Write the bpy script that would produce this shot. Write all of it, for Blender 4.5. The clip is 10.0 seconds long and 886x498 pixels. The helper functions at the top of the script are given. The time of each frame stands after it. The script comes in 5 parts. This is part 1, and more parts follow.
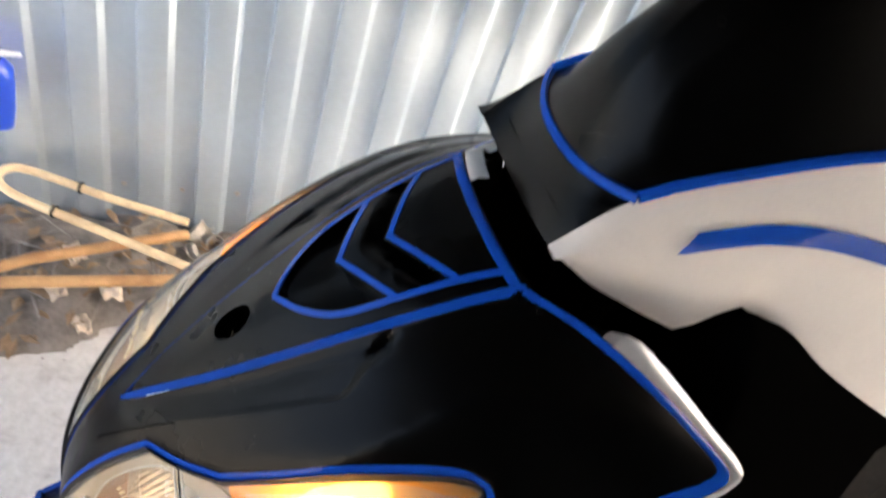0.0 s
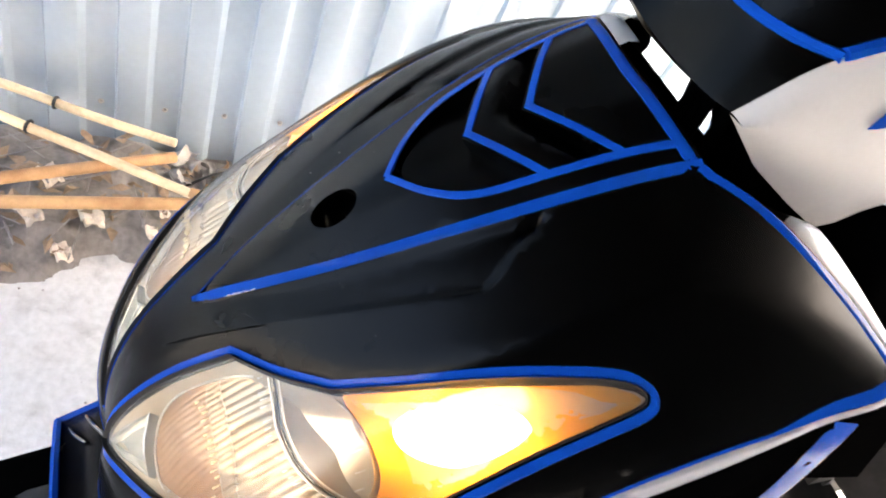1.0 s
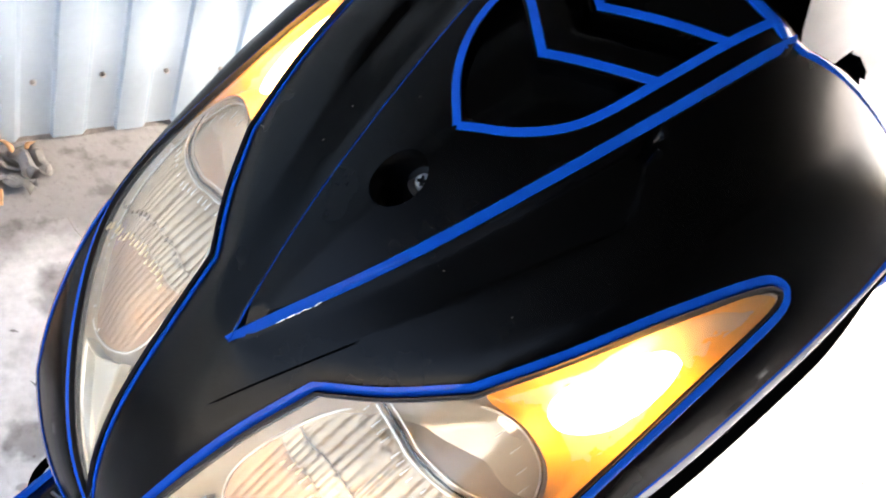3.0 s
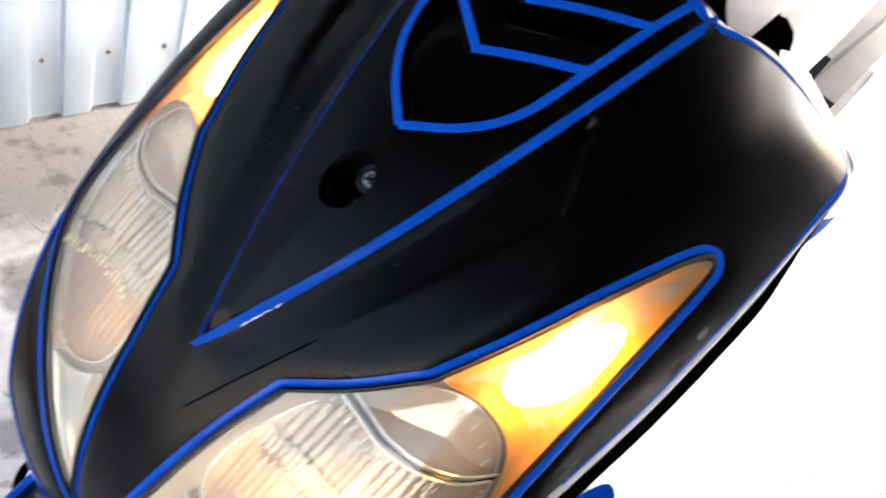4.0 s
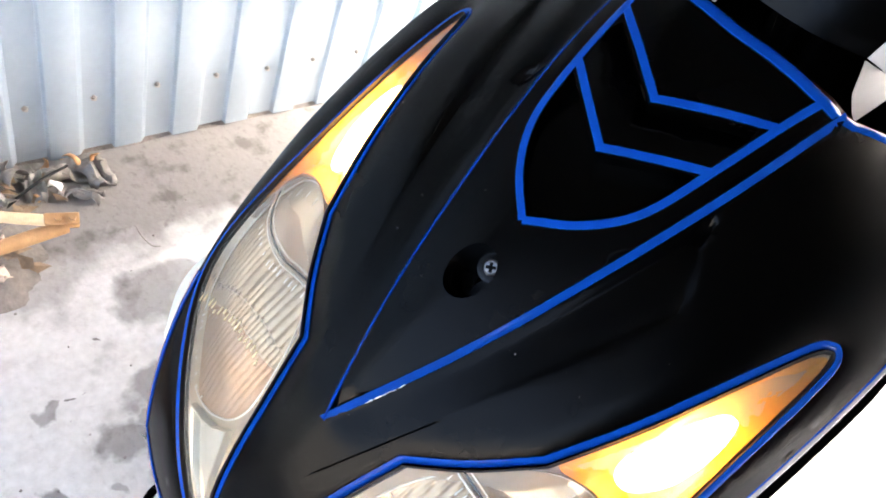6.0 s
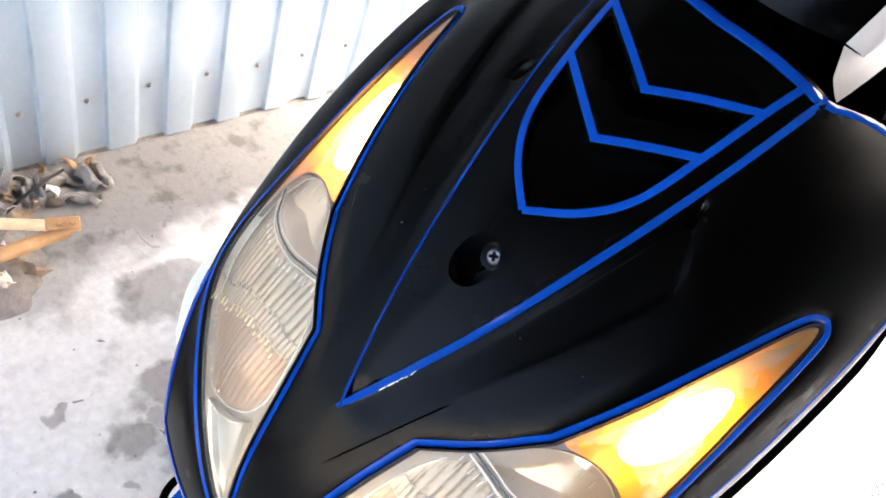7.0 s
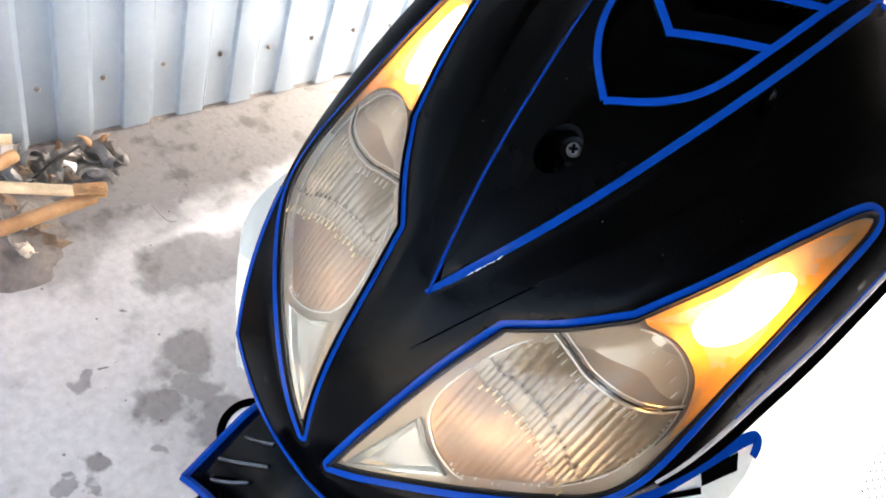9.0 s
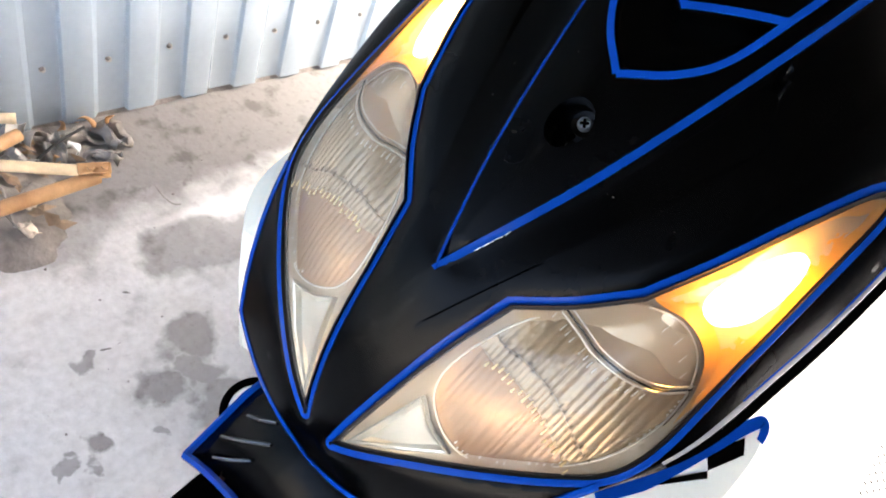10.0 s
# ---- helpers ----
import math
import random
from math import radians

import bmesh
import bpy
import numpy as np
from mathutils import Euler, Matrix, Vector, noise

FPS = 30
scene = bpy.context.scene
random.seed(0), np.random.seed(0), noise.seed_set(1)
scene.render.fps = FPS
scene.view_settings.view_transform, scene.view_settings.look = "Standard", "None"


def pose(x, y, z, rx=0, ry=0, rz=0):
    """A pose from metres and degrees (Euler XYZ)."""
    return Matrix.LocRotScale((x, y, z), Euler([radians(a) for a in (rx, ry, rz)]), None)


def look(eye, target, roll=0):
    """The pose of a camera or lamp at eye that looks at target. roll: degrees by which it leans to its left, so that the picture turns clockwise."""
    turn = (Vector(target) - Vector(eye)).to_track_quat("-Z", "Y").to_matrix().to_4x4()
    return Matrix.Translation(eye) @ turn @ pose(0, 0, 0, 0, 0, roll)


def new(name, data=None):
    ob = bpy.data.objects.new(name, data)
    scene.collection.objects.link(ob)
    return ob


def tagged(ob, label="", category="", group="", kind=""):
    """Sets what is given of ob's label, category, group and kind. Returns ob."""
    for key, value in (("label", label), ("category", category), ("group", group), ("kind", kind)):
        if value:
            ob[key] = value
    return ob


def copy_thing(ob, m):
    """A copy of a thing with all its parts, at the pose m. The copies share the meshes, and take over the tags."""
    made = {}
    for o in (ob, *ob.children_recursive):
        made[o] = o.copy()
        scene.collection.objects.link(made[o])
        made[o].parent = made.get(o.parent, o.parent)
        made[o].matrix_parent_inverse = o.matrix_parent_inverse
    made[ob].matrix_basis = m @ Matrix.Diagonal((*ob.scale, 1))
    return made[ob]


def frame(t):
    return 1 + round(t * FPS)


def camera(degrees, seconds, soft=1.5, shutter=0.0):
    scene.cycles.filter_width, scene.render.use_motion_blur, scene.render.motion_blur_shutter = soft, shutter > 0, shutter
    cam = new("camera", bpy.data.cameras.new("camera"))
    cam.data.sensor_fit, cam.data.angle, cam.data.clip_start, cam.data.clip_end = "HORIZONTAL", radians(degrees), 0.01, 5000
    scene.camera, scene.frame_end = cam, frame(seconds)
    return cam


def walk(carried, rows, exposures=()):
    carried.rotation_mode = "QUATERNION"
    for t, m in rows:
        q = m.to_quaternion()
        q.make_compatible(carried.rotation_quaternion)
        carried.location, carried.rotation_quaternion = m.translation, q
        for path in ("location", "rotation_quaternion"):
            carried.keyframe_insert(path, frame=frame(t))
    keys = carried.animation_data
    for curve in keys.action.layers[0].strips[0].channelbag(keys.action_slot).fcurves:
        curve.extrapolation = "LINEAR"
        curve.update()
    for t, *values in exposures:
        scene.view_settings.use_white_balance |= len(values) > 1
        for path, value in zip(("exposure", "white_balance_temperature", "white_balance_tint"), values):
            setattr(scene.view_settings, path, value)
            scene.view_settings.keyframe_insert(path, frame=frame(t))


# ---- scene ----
cam = camera(64.0, 10.0, soft=1.8, shutter=0.5)
# t, eye x y z, Euler x y z in degrees
ROWS = [
    (0, 0.3378, 0.0206, 1.2585, 47.02, -16.19, 74.62),
    (0.5, 0.3140, -0.0273, 1.1822, 44.75, -19.61, 71.57),
    (1, 0.2940, -0.0595, 1.1443, 43.95, -19.52, 71.97),
    (1.5, 0.2663, -0.0663, 1.1501, 44.57, -19.33, 71.93),
    (2, 0.2436, -0.1258, 1.0902, 43.40, -22.76, 64.35),
    (2.5, 0.1547, -0.1566, 1.0484, 43.77, -23.60, 54.12),
    (2.7, 0.1489, -0.1623, 1.0424, 44.55, -24.42, 49.69),
    (3.8, 0.1621, -0.1491, 1.0800, 46.60, -20.70, 42.94),
    (4, 0.1488, -0.1602, 1.0762, 44.04, -22.19, 41.32),
    (4.5, 0.1057, -0.1769, 1.1053, 42.73, -20.32, 47.31),
    (5, 0.1002, -0.1691, 1.1075, 41.81, -19.19, 49.08),
    (5.3, 0.1010, -0.1685, 1.0977, 41.17, -19.90, 49.46),
    (5.5, 0.1043, -0.1676, 1.1001, 41.66, -19.77, 48.93),
    (7, 0.1055, -0.1839, 1.1202, 41.64, -17.99, 45.17),
    (7.5, 0.1112, -0.1948, 1.1167, 41.82, -17.97, 45.48),
    (8, 0.1090, -0.2176, 1.1130, 43.39, -17.12, 43.43),
    (8.5, 0.1232, -0.2660, 1.0740, 42.51, -18.34, 45.12),
    (9, 0.1187, -0.2657, 1.0724, 42.83, -18.69, 43.84),
    (9.5, 0.1194, -0.2686, 1.0690, 42.62, -18.95, 43.74),
    (10, 0.1218, -0.2663, 1.0606, 41.88, -18.96, 44.60),
]
EXPOSURES = [(0.0, 3.35, 7800, 12), (0.5, 3.6, 7500, 12), (1.0, 3.8, 7300, 12), (2.0, 3.8, 7200, 12), (4.0, 3.7, 7000, 12), (7.5, 3.75, 7000, 12), (9.0, 3.42, 7000, 12), (10.0, 3.45, 7000, 12)]
walk(cam, [(t, pose(x, y, z, rx, ry, rz)) for t, x, y, z, rx, ry, rz in ROWS], EXPOSURES)

# ---------------------------------------------------------------- light
SUN_AZ, SUN_EL = 35.0, 48.0  # degrees from +y towards +x, and above the horizon
world = bpy.data.worlds.new("sky")
scene.world = world
world.use_nodes = True
wn = world.node_tree.nodes
sky = wn.new("ShaderNodeTexSky")
sky.sky_type = "NISHITA"
sky.sun_disc = False
sky.air_density, sky.dust_density, sky.ozone_density = 1.0, 4.0, 0.6
sky.sun_elevation, sky.sun_rotation = radians(SUN_EL), radians(SUN_AZ)
wn["Background"].inputs["Strength"].default_value = 0.15
world.node_tree.links.new(sky.outputs[0], wn["Background"].inputs["Color"])
sun = new("sun", bpy.data.lights.new("sun", "SUN"))
sun.data.energy, sun.data.angle, sun.data.color = 1.1, radians(9), (1.0, 0.985, 0.96)
sun_way = Vector((math.sin(radians(SUN_AZ)) * math.cos(radians(SUN_EL)), math.cos(radians(SUN_AZ)) * math.cos(radians(SUN_EL)), math.sin(radians(SUN_EL))))
sun.matrix_world = look(sun_way * 10, (0, 0, 0))

# ---------------------------------------------------------------- materials


def material(name, colour, rough=0.5, metal=0.0, grain=0.0, grain_size=200.0, stain=0.0, stain_size=8.0, bump=0.0, coat=0.0, spec=0.5, stain_colour=None):
    """A principled surface with two scales of variation: fine grain and broad stains."""
    m = bpy.data.materials.new(name)
    m.use_nodes = True
    n, l = m.node_tree.nodes, m.node_tree.links
    b = n["Principled BSDF"]
    b.inputs["Roughness"].default_value, b.inputs["Metallic"].default_value = rough, metal
    b.inputs["Coat Weight"].default_value = coat
    b.inputs["Specular IOR Level"].default_value = spec
    co = n.new("ShaderNodeTexCoord")
    fine, broad = n.new("ShaderNodeTexNoise"), n.new("ShaderNodeTexNoise")
    fine.inputs["Scale"].default_value, fine.inputs["Detail"].default_value = grain_size, 3
    broad.inputs["Scale"].default_value, broad.inputs["Detail"].default_value = stain_size, 5
    l.new(co.outputs["Object"], fine.inputs["Vector"])
    l.new(co.outputs["Object"], broad.inputs["Vector"])
    ramp = n.new("ShaderNodeMapRange")
    ramp.inputs["From Min"].default_value, ramp.inputs["From Max"].default_value = 0.42, 0.68
    l.new(broad.outputs["Fac"], ramp.inputs["Value"])
    mix = n.new("ShaderNodeMix")
    mix.data_type = "RGBA"
    dark = stain_colour or tuple(c * 0.45 for c in colour)
    mix.inputs["A"].default_value, mix.inputs["B"].default_value = (*colour, 1), (*dark, 1)
    k = n.new("ShaderNodeMath")
    k.operation = "MULTIPLY"
    k.inputs[1].default_value = stain
    l.new(ramp.outputs["Result"], k.inputs[0])
    l.new(k.outputs[0], mix.inputs["Factor"])
    hue = n.new("ShaderNodeHueSaturation")
    vr = n.new("ShaderNodeMapRange")
    vr.inputs["To Min"].default_value, vr.inputs["To Max"].default_value = 1 - grain, 1 + grain
    l.new(fine.outputs["Fac"], vr.inputs["Value"])
    l.new(vr.outputs["Result"], hue.inputs["Value"])
    l.new(mix.outputs["Result"], hue.inputs["Color"])
    l.new(hue.outputs["Color"], b.inputs["Base Color"])
    rr = n.new("ShaderNodeMapRange")
    rr.inputs["To Min"].default_value, rr.inputs["To Max"].default_value = max(rough - 0.08, 0.02), min(rough + 0.08, 1)
    l.new(broad.outputs["Fac"], rr.inputs["Value"])
    l.new(rr.outputs["Result"], b.inputs["Roughness"])
    if bump:
        bp = n.new("ShaderNodeBump")
        bp.inputs["Strength"].default_value, bp.inputs["Distance"].default_value = 1.0, bump
        l.new(fine.outputs["Fac"], bp.inputs["Height"])
        l.new(bp.outputs["Normal"], b.inputs["Normal"])
    return m


def glow(name, colour, strength):
    m = bpy.data.materials.new(name)
    m.use_nodes = True
    b = m.node_tree.nodes["Principled BSDF"]
    b.inputs["Base Color"].default_value = (*colour, 1)
    b.inputs["Emission Color"].default_value = (*colour, 1)
    b.inputs["Emission Strength"].default_value = strength
    return m


def clear(name, tint, rough=0.06, bump=0.0, bump_size=60.0, haze=0.0, haze_colour=(0.9, 0.9, 0.9)):
    """Thin clear plastic: lets light straight through, with a glossy face."""
    m = bpy.data.materials.new(name)
    m.use_nodes = True
    n, l = m.node_tree.nodes, m.node_tree.links
    n.remove(n["Principled BSDF"])
    t, g, mx = n.new("ShaderNodeBsdfTransparent"), n.new("ShaderNodeBsdfGlossy"), n.new("ShaderNodeMixShader")
    f = n.new("ShaderNodeFresnel")
    f.inputs["IOR"].default_value = 1.45
    t.inputs["Color"].default_value = (*tint, 1)
    g.inputs["Roughness"].default_value = rough
    # milky haze with cloudy patches: aged plastic, and sky glare on the far cover
    hz, dif, cl = n.new("ShaderNodeMixShader"), n.new("ShaderNodeBsdfDiffuse"), n.new("ShaderNodeTexNoise")
    dif.inputs["Color"].default_value = (*haze_colour, 1)
    cl.inputs["Scale"].default_value, cl.inputs["Detail"].default_value = 35.0, 4
    hc = n.new("ShaderNodeTexCoord")
    l.new(hc.outputs["Object"], cl.inputs["Vector"])
    hr = n.new("ShaderNodeMapRange")
    hr.inputs["To Min"].default_value, hr.inputs["To Max"].default_value = haze * 0.6, haze * 1.4
    l.new(cl.outputs["Fac"], hr.inputs["Value"])
    l.new(hr.outputs["Result"], hz.inputs[0])
    l.new(t.outputs[0], hz.inputs[1])
    l.new(dif.outputs[0], hz.inputs[2])
    l.new(f.outputs[0], mx.inputs[0])
    l.new(hz.outputs[0], mx.inputs[1])
    l.new(g.outputs[0], mx.inputs[2])
    if bump:
        tx, bp = n.new("ShaderNodeTexNoise"), n.new("ShaderNodeBump")
        co = n.new("ShaderNodeTexCoord")
        l.new(co.outputs["Object"], tx.inputs["Vector"])
        tx.inputs["Scale"].default_value = bump_size
        bp.inputs["Distance"].default_value = bump
        l.new(tx.outputs["Fac"], bp.inputs["Height"])
        l.new(bp.outputs["Normal"], g.inputs["Normal"])
        l.new(bp.outputs["Normal"], f.inputs["Normal"])
    l.new(mx.outputs[0], n["Material Output"].inputs["Surface"])
    return m


BLACK = material("matte_black_plastic", (0.0004, 0.0004, 0.0004), 0.25, grain=0.25, grain_size=900, stain=0.3, stain_size=14, bump=0.00004, spec=0.085, stain_colour=(0.0008, 0.0007, 0.0007))
DULL_BLACK = material("dull_black_plastic", (0.001, 0.001, 0.001), 0.7, spec=0.0, grain=0.2, grain_size=400, stain=0.3, stain_size=14)
BLACK_GLOSS = material("gloss_black_plastic", (0.001, 0.001, 0.001), 0.09, spec=0.4, grain=0.1, stain=0.2, stain_size=20)
RUBBER = material("black_rubber", (0.006, 0.006, 0.006), 0.75, grain=0.3, grain_size=300, stain=0.3, bump=0.0002)
BLUE = material("blue_vinyl_tape", (0.0, 0.043, 0.29), 0.12, spec=0.10, grain=0.08, grain_size=500, stain=0.35, stain_size=25, stain_colour=(0.0, 0.037, 0.26))
SILVER = material("silver_grey_plastic", (0.46, 0.44, 0.42), 0.42, grain=0.05, stain=0.25, stain_size=10, stain_colour=(0.40, 0.38, 0.36))
GILL = material("glossy_black_ridge", (0.02, 0.02, 0.022), 0.10, spec=0.9, coat=0.6, grain=0.2, stain=0.3)
TRIM = material("bright_silver_trim", (0.36, 0.36, 0.37), 0.22, metal=0.35, grain=0.05, stain=0.2, stain_size=14)
WHITE = material("white_plastic", (0.86, 0.86, 0.85), 0.35, grain=0.04, stain=0.3, stain_size=12, stain_colour=(0.62, 0.61, 0.58))
PALE_PLASTIC = material("pale_greenish_plastic", (0.80, 0.82, 0.74), 0.35, grain=0.04, stain=0.3, stain_size=12, stain_colour=(0.64, 0.65, 0.57))
CHROME = material("lamp_reflector", (0.70, 0.60, 0.48), 0.22, metal=0.35, grain=0.06, stain=0.4, stain_size=30, stain_colour=(0.52, 0.43, 0.33))
# brown here is reflected amber light, put into the base colour
FLUTED_AMBER_SHEEN = material("fluted_plastic_amber_sheen", (0.41, 0.245, 0.14), 0.20, metal=0.30, grain=0.10, grain_size=300, stain=0.5, stain_size=45, stain_colour=(0.38, 0.23, 0.14))
FLUTED = material("greyish_fluted_plastic", (0.50, 0.375, 0.25), 0.11, metal=0.40, grain=0.10, grain_size=300, stain=0.6, stain_size=60, stain_colour=(0.38, 0.28, 0.19))
DOME = material("smooth_lamp_plastic", (0.62, 0.52, 0.43), 0.17, metal=0.40, grain=0.05, stain=0.4, stain_size=50, stain_colour=(0.44, 0.38, 0.32))
PALE_EDGE = material("pale_lamp_edge", (0.92, 0.88, 0.80), 0.12, metal=0.3, grain=0.05)
DARK_SLOT = material("dark_lamp_slot", (0.14, 0.10, 0.07), 0.3, grain=0.2)
REFLECTOR = material("pale_reflector_plastic", (0.78, 0.79, 0.76), 0.12, metal=0.6, grain=0.05, stain=0.3, stain_size=30)
# gold of the bulb's sparkle on the flutes, painted as a colour
GLINT = material("painted_amber_glint", (1.0, 0.80, 0.46), 0.10, metal=0.25)
AMBER = material("amber_reflector", (0.55, 0.29, 0.045), 0.40, grain=0.08, stain=0.3, stain_size=30, stain_colour=(0.46, 0.23, 0.035))
SCREW = material("dull_dark_screw", (0.26, 0.26, 0.265), 0.35, metal=0.6, grain=0.2, stain=0.5, stain_size=300)
STEEL = material("screw_steel", (0.55, 0.54, 0.52), 0.3, metal=1.0, grain=0.1, stain=0.3, stain_size=300)
LENS = clear("clear_lamp_cover", (0.98, 0.92, 0.82), rough=0.08, bump=0.0004, haze=0.05, haze_colour=(0.95, 0.85, 0.68))
# same cover with thicker haze, standing in for grazing sky glare
GLARE_LENS = clear("glare_hazed_lamp_cover", (0.98, 0.93, 0.84), rough=0.10, bump=0.0004, haze=0.12, haze_colour=(0.97, 0.88, 0.72))
BULB = glow("lit_amber_bulb", (1.0, 0.56, 0.14), 3.4)
ZINC = material("galvanised_sheet", (0.53, 0.63, 0.725), 0.22, metal=0.6, grain=0.06, grain_size=60, stain=0.5, stain_size=3.0, stain_colour=(0.48, 0.56, 0.635))
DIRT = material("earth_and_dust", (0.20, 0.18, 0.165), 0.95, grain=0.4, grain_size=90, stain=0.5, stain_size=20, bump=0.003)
RUST = material("rusty_ochre_tube", (0.52, 0.30, 0.14), 0.6, grain=0.2, grain_size=150, stain=0.7, stain_size=14, stain_colour=(0.26, 0.11, 0.045), bump=0.0004)
PALE_TUBE = material("pale_painted_tube", (0.82, 0.62, 0.38), 0.55, grain=0.2, grain_size=150, stain=0.6, stain_size=16, stain_colour=(0.34, 0.2, 0.1), bump=0.0004)
SCRAP = material("grey_scrap_metal", (0.25, 0.235, 0.22), 0.45, metal=0.4, grain=0.3, stain=0.6, stain_size=25, stain_colour=(0.14, 0.11, 0.09))
LEAF = material("dry_leaf", (0.20, 0.135, 0.085), 0.8, grain=0.3, grain_size=120, stain=0.5, stain_size=20, stain_colour=(0.36, 0.27, 0.19))
# near black, for the added surfaces that block light
DARK_SCREEN = material("dark_light_screen", (0.013, 0.012, 0.011), 0.8, grain=0.3, grain_size=40, stain=0.5)
BOUNCE = material("pale_bounce_surface", (0.80, 0.79, 0.77), 0.9, grain=0.08, grain_size=40, stain=0.3, stain_size=2, bump=0.002)
BLUE_PLASTIC = material("blue_bottle_plastic", (0.01, 0.07, 0.55), 0.3, grain=0.05, stain=0.2)


def concrete():
    m = material("stained_concrete", (0.57, 0.56, 0.55), 0.85, grain=0.22, grain_size=70, stain=0.35, stain_size=2.5, bump=0.0012, stain_colour=(0.48, 0.46, 0.44))
    n, l = m.node_tree.nodes, m.node_tree.links
    b = n["Principled BSDF"]
    old = b.inputs["Base Color"].links[0].from_socket
    co = n.new("ShaderNodeTexCoord")
    # oil and water stains with an edge of their own
    warp = n.new("ShaderNodeTexNoise")
    warp.inputs["Scale"].default_value, warp.inputs["Detail"].default_value = 14, 4
    l.new(co.outputs["Object"], warp.inputs["Vector"])
    sub = n.new("ShaderNodeVectorMath")
    sub.operation = "MULTIPLY_ADD"
    sub.inputs[1].default_value, sub.inputs[2].default_value = (0.13, 0.13, 0), (-0.065, -0.065, 0)
    l.new(warp.outputs["Color"], sub.inputs[0])
    moved = n.new("ShaderNodeVectorMath")
    l.new(co.outputs["Object"], moved.inputs[0])
    l.new(sub.outputs[0], moved.inputs[1])
    last = None
    for x, y, r, k in ((-0.588, 0.238, 0.052, 0.6), (-0.572, 0.312, 0.05, 0.55), (-0.545, 0.37, 0.04, 0.5), (-0.418, 0.163, 0.040, 0.68), (-0.360, 0.085, 0.036, 0.7), (-0.350, 0.152, 0.028, 0.62), (-0.288, 0.138, 0.040, 0.62), (-0.325, -0.03, 0.019, 0.72), (-0.298, -0.055, 0.010, 0.6), (-0.312, -0.083, 0.008, 0.6), (-0.455, 0.006, 0.013, 0.6), (-0.293, 0.038, 0.008, 0.5), (-0.541, 0.112, 0.006, 0.9), (-0.46, 0.035, 0.004, 0.8), (-0.72, 0.06, 0.075, 0.55), (-0.74, 0.15, 0.06, 0.5)):
        d = n.new("ShaderNodeVectorMath")
        d.operation = "DISTANCE"
        l.new(moved.outputs[0], d.inputs[0])
        d.inputs[1].default_value = (x, y, 0)
        m1 = n.new("ShaderNodeMapRange")
        m1.inputs["From Min"].default_value, m1.inputs["From Max"].default_value = r * 0.95, r * 1.42
        m1.inputs["To Min"].default_value, m1.inputs["To Max"].default_value = k, 0.0
        l.new(d.outputs["Value"], m1.inputs["Value"])
        if last is None:
            last = m1.outputs["Result"]
        else:
            mxx = n.new("ShaderNodeMath")
            mxx.operation = "MAXIMUM"
            l.new(last, mxx.inputs[0])
            l.new(m1.outputs["Result"], mxx.inputs[1])
            last = mxx.outputs[0]
    tx = n.new("ShaderNodeTexNoise")
    tx.inputs["Scale"].default_value, tx.inputs["Detail"].default_value = 3.5, 4
    l.new(co.outputs["Object"], tx.inputs["Vector"])
    mr = n.new("ShaderNodeMapRange")
    mr.inputs["From Min"].default_value, mr.inputs["From Max"].default_value = 0.55, 0.75
    mr.inputs["To Max"].default_value = 0.4
    l.new(tx.outputs["Fac"], mr.inputs["Value"])
    # grey dust trodden in along the wall
    sep = n.new("ShaderNodeSeparateXYZ")
    l.new(moved.outputs[0], sep.inputs[0])
    dust = n.new("ShaderNodeMapRange")
    dust.inputs["From Min"].default_value, dust.inputs["From Max"].default_value = -0.645, -0.735
    dust.inputs["To Max"].default_value = 0.78
    l.new(sep.outputs["X"], dust.inputs["Value"])
    dm = n.new("ShaderNodeMath")
    dm.operation = "MAXIMUM"
    l.new(last, dm.inputs[0])
    l.new(dust.outputs["Result"], dm.inputs[1])
    last = dm.outputs[0]
    both = n.new("ShaderNodeMath")
    both.operation = "MAXIMUM"
    l.new(last, both.inputs[0])
    l.new(mr.outputs["Result"], both.inputs[1])
    # pitted, scuffed surface
    pit = n.new("ShaderNodeTexNoise")
    pit.inputs["Scale"].default_value, pit.inputs["Detail"].default_value, pit.inputs["Roughness"].default_value = 55, 6, 0.7
    l.new(co.outputs["Object"], pit.inputs["Vector"])
    pr = n.new("ShaderNodeMapRange")
    pr.inputs["From Min"].default_value, pr.inputs["From Max"].default_value, pr.inputs["To Max"].default_value = 0.55, 0.74, 0.22
    l.new(pit.outputs["Fac"], pr.inputs["Value"])
    pa = n.new("ShaderNodeMath")
    pa.use_clamp = True
    l.new(both.outputs[0], pa.inputs[0])
    l.new(pr.outputs["Result"], pa.inputs[1])
    both = pa
    fx = n.new("ShaderNodeTexNoise")
    fx.inputs["Scale"].default_value, fx.inputs["Detail"].default_value = 17, 6
    l.new(co.outputs["Object"], fx.inputs["Vector"])
    fr_ = n.new("ShaderNodeMapRange")
    fr_.inputs["From Min"].default_value, fr_.inputs["From Max"].default_value = 0.54, 0.68
    fr_.inputs["To Max"].default_value = 0.24
    l.new(fx.outputs["Fac"], fr_.inputs["Value"])
    add = n.new("ShaderNodeMath")
    add.use_clamp = True
    l.new(both.outputs[0], add.inputs[0])
    l.new(fr_.outputs["Result"], add.inputs[1])
    both = add
    # a whiter streak across the floor: bright sunlight painted into the concrete's colour
    pale = None
    for x, y, r in ((-0.645, 0.36, 0.09), (-0.60, 0.47, 0.12), (-0.66, 0.58, 0.09), (-0.80, 0.95, 0.14)):
        d = n.new("ShaderNodeVectorMath")
        d.operation = "DISTANCE"
        l.new(moved.outputs[0], d.inputs[0])
        d.inputs[1].default_value = (x, y, 0)
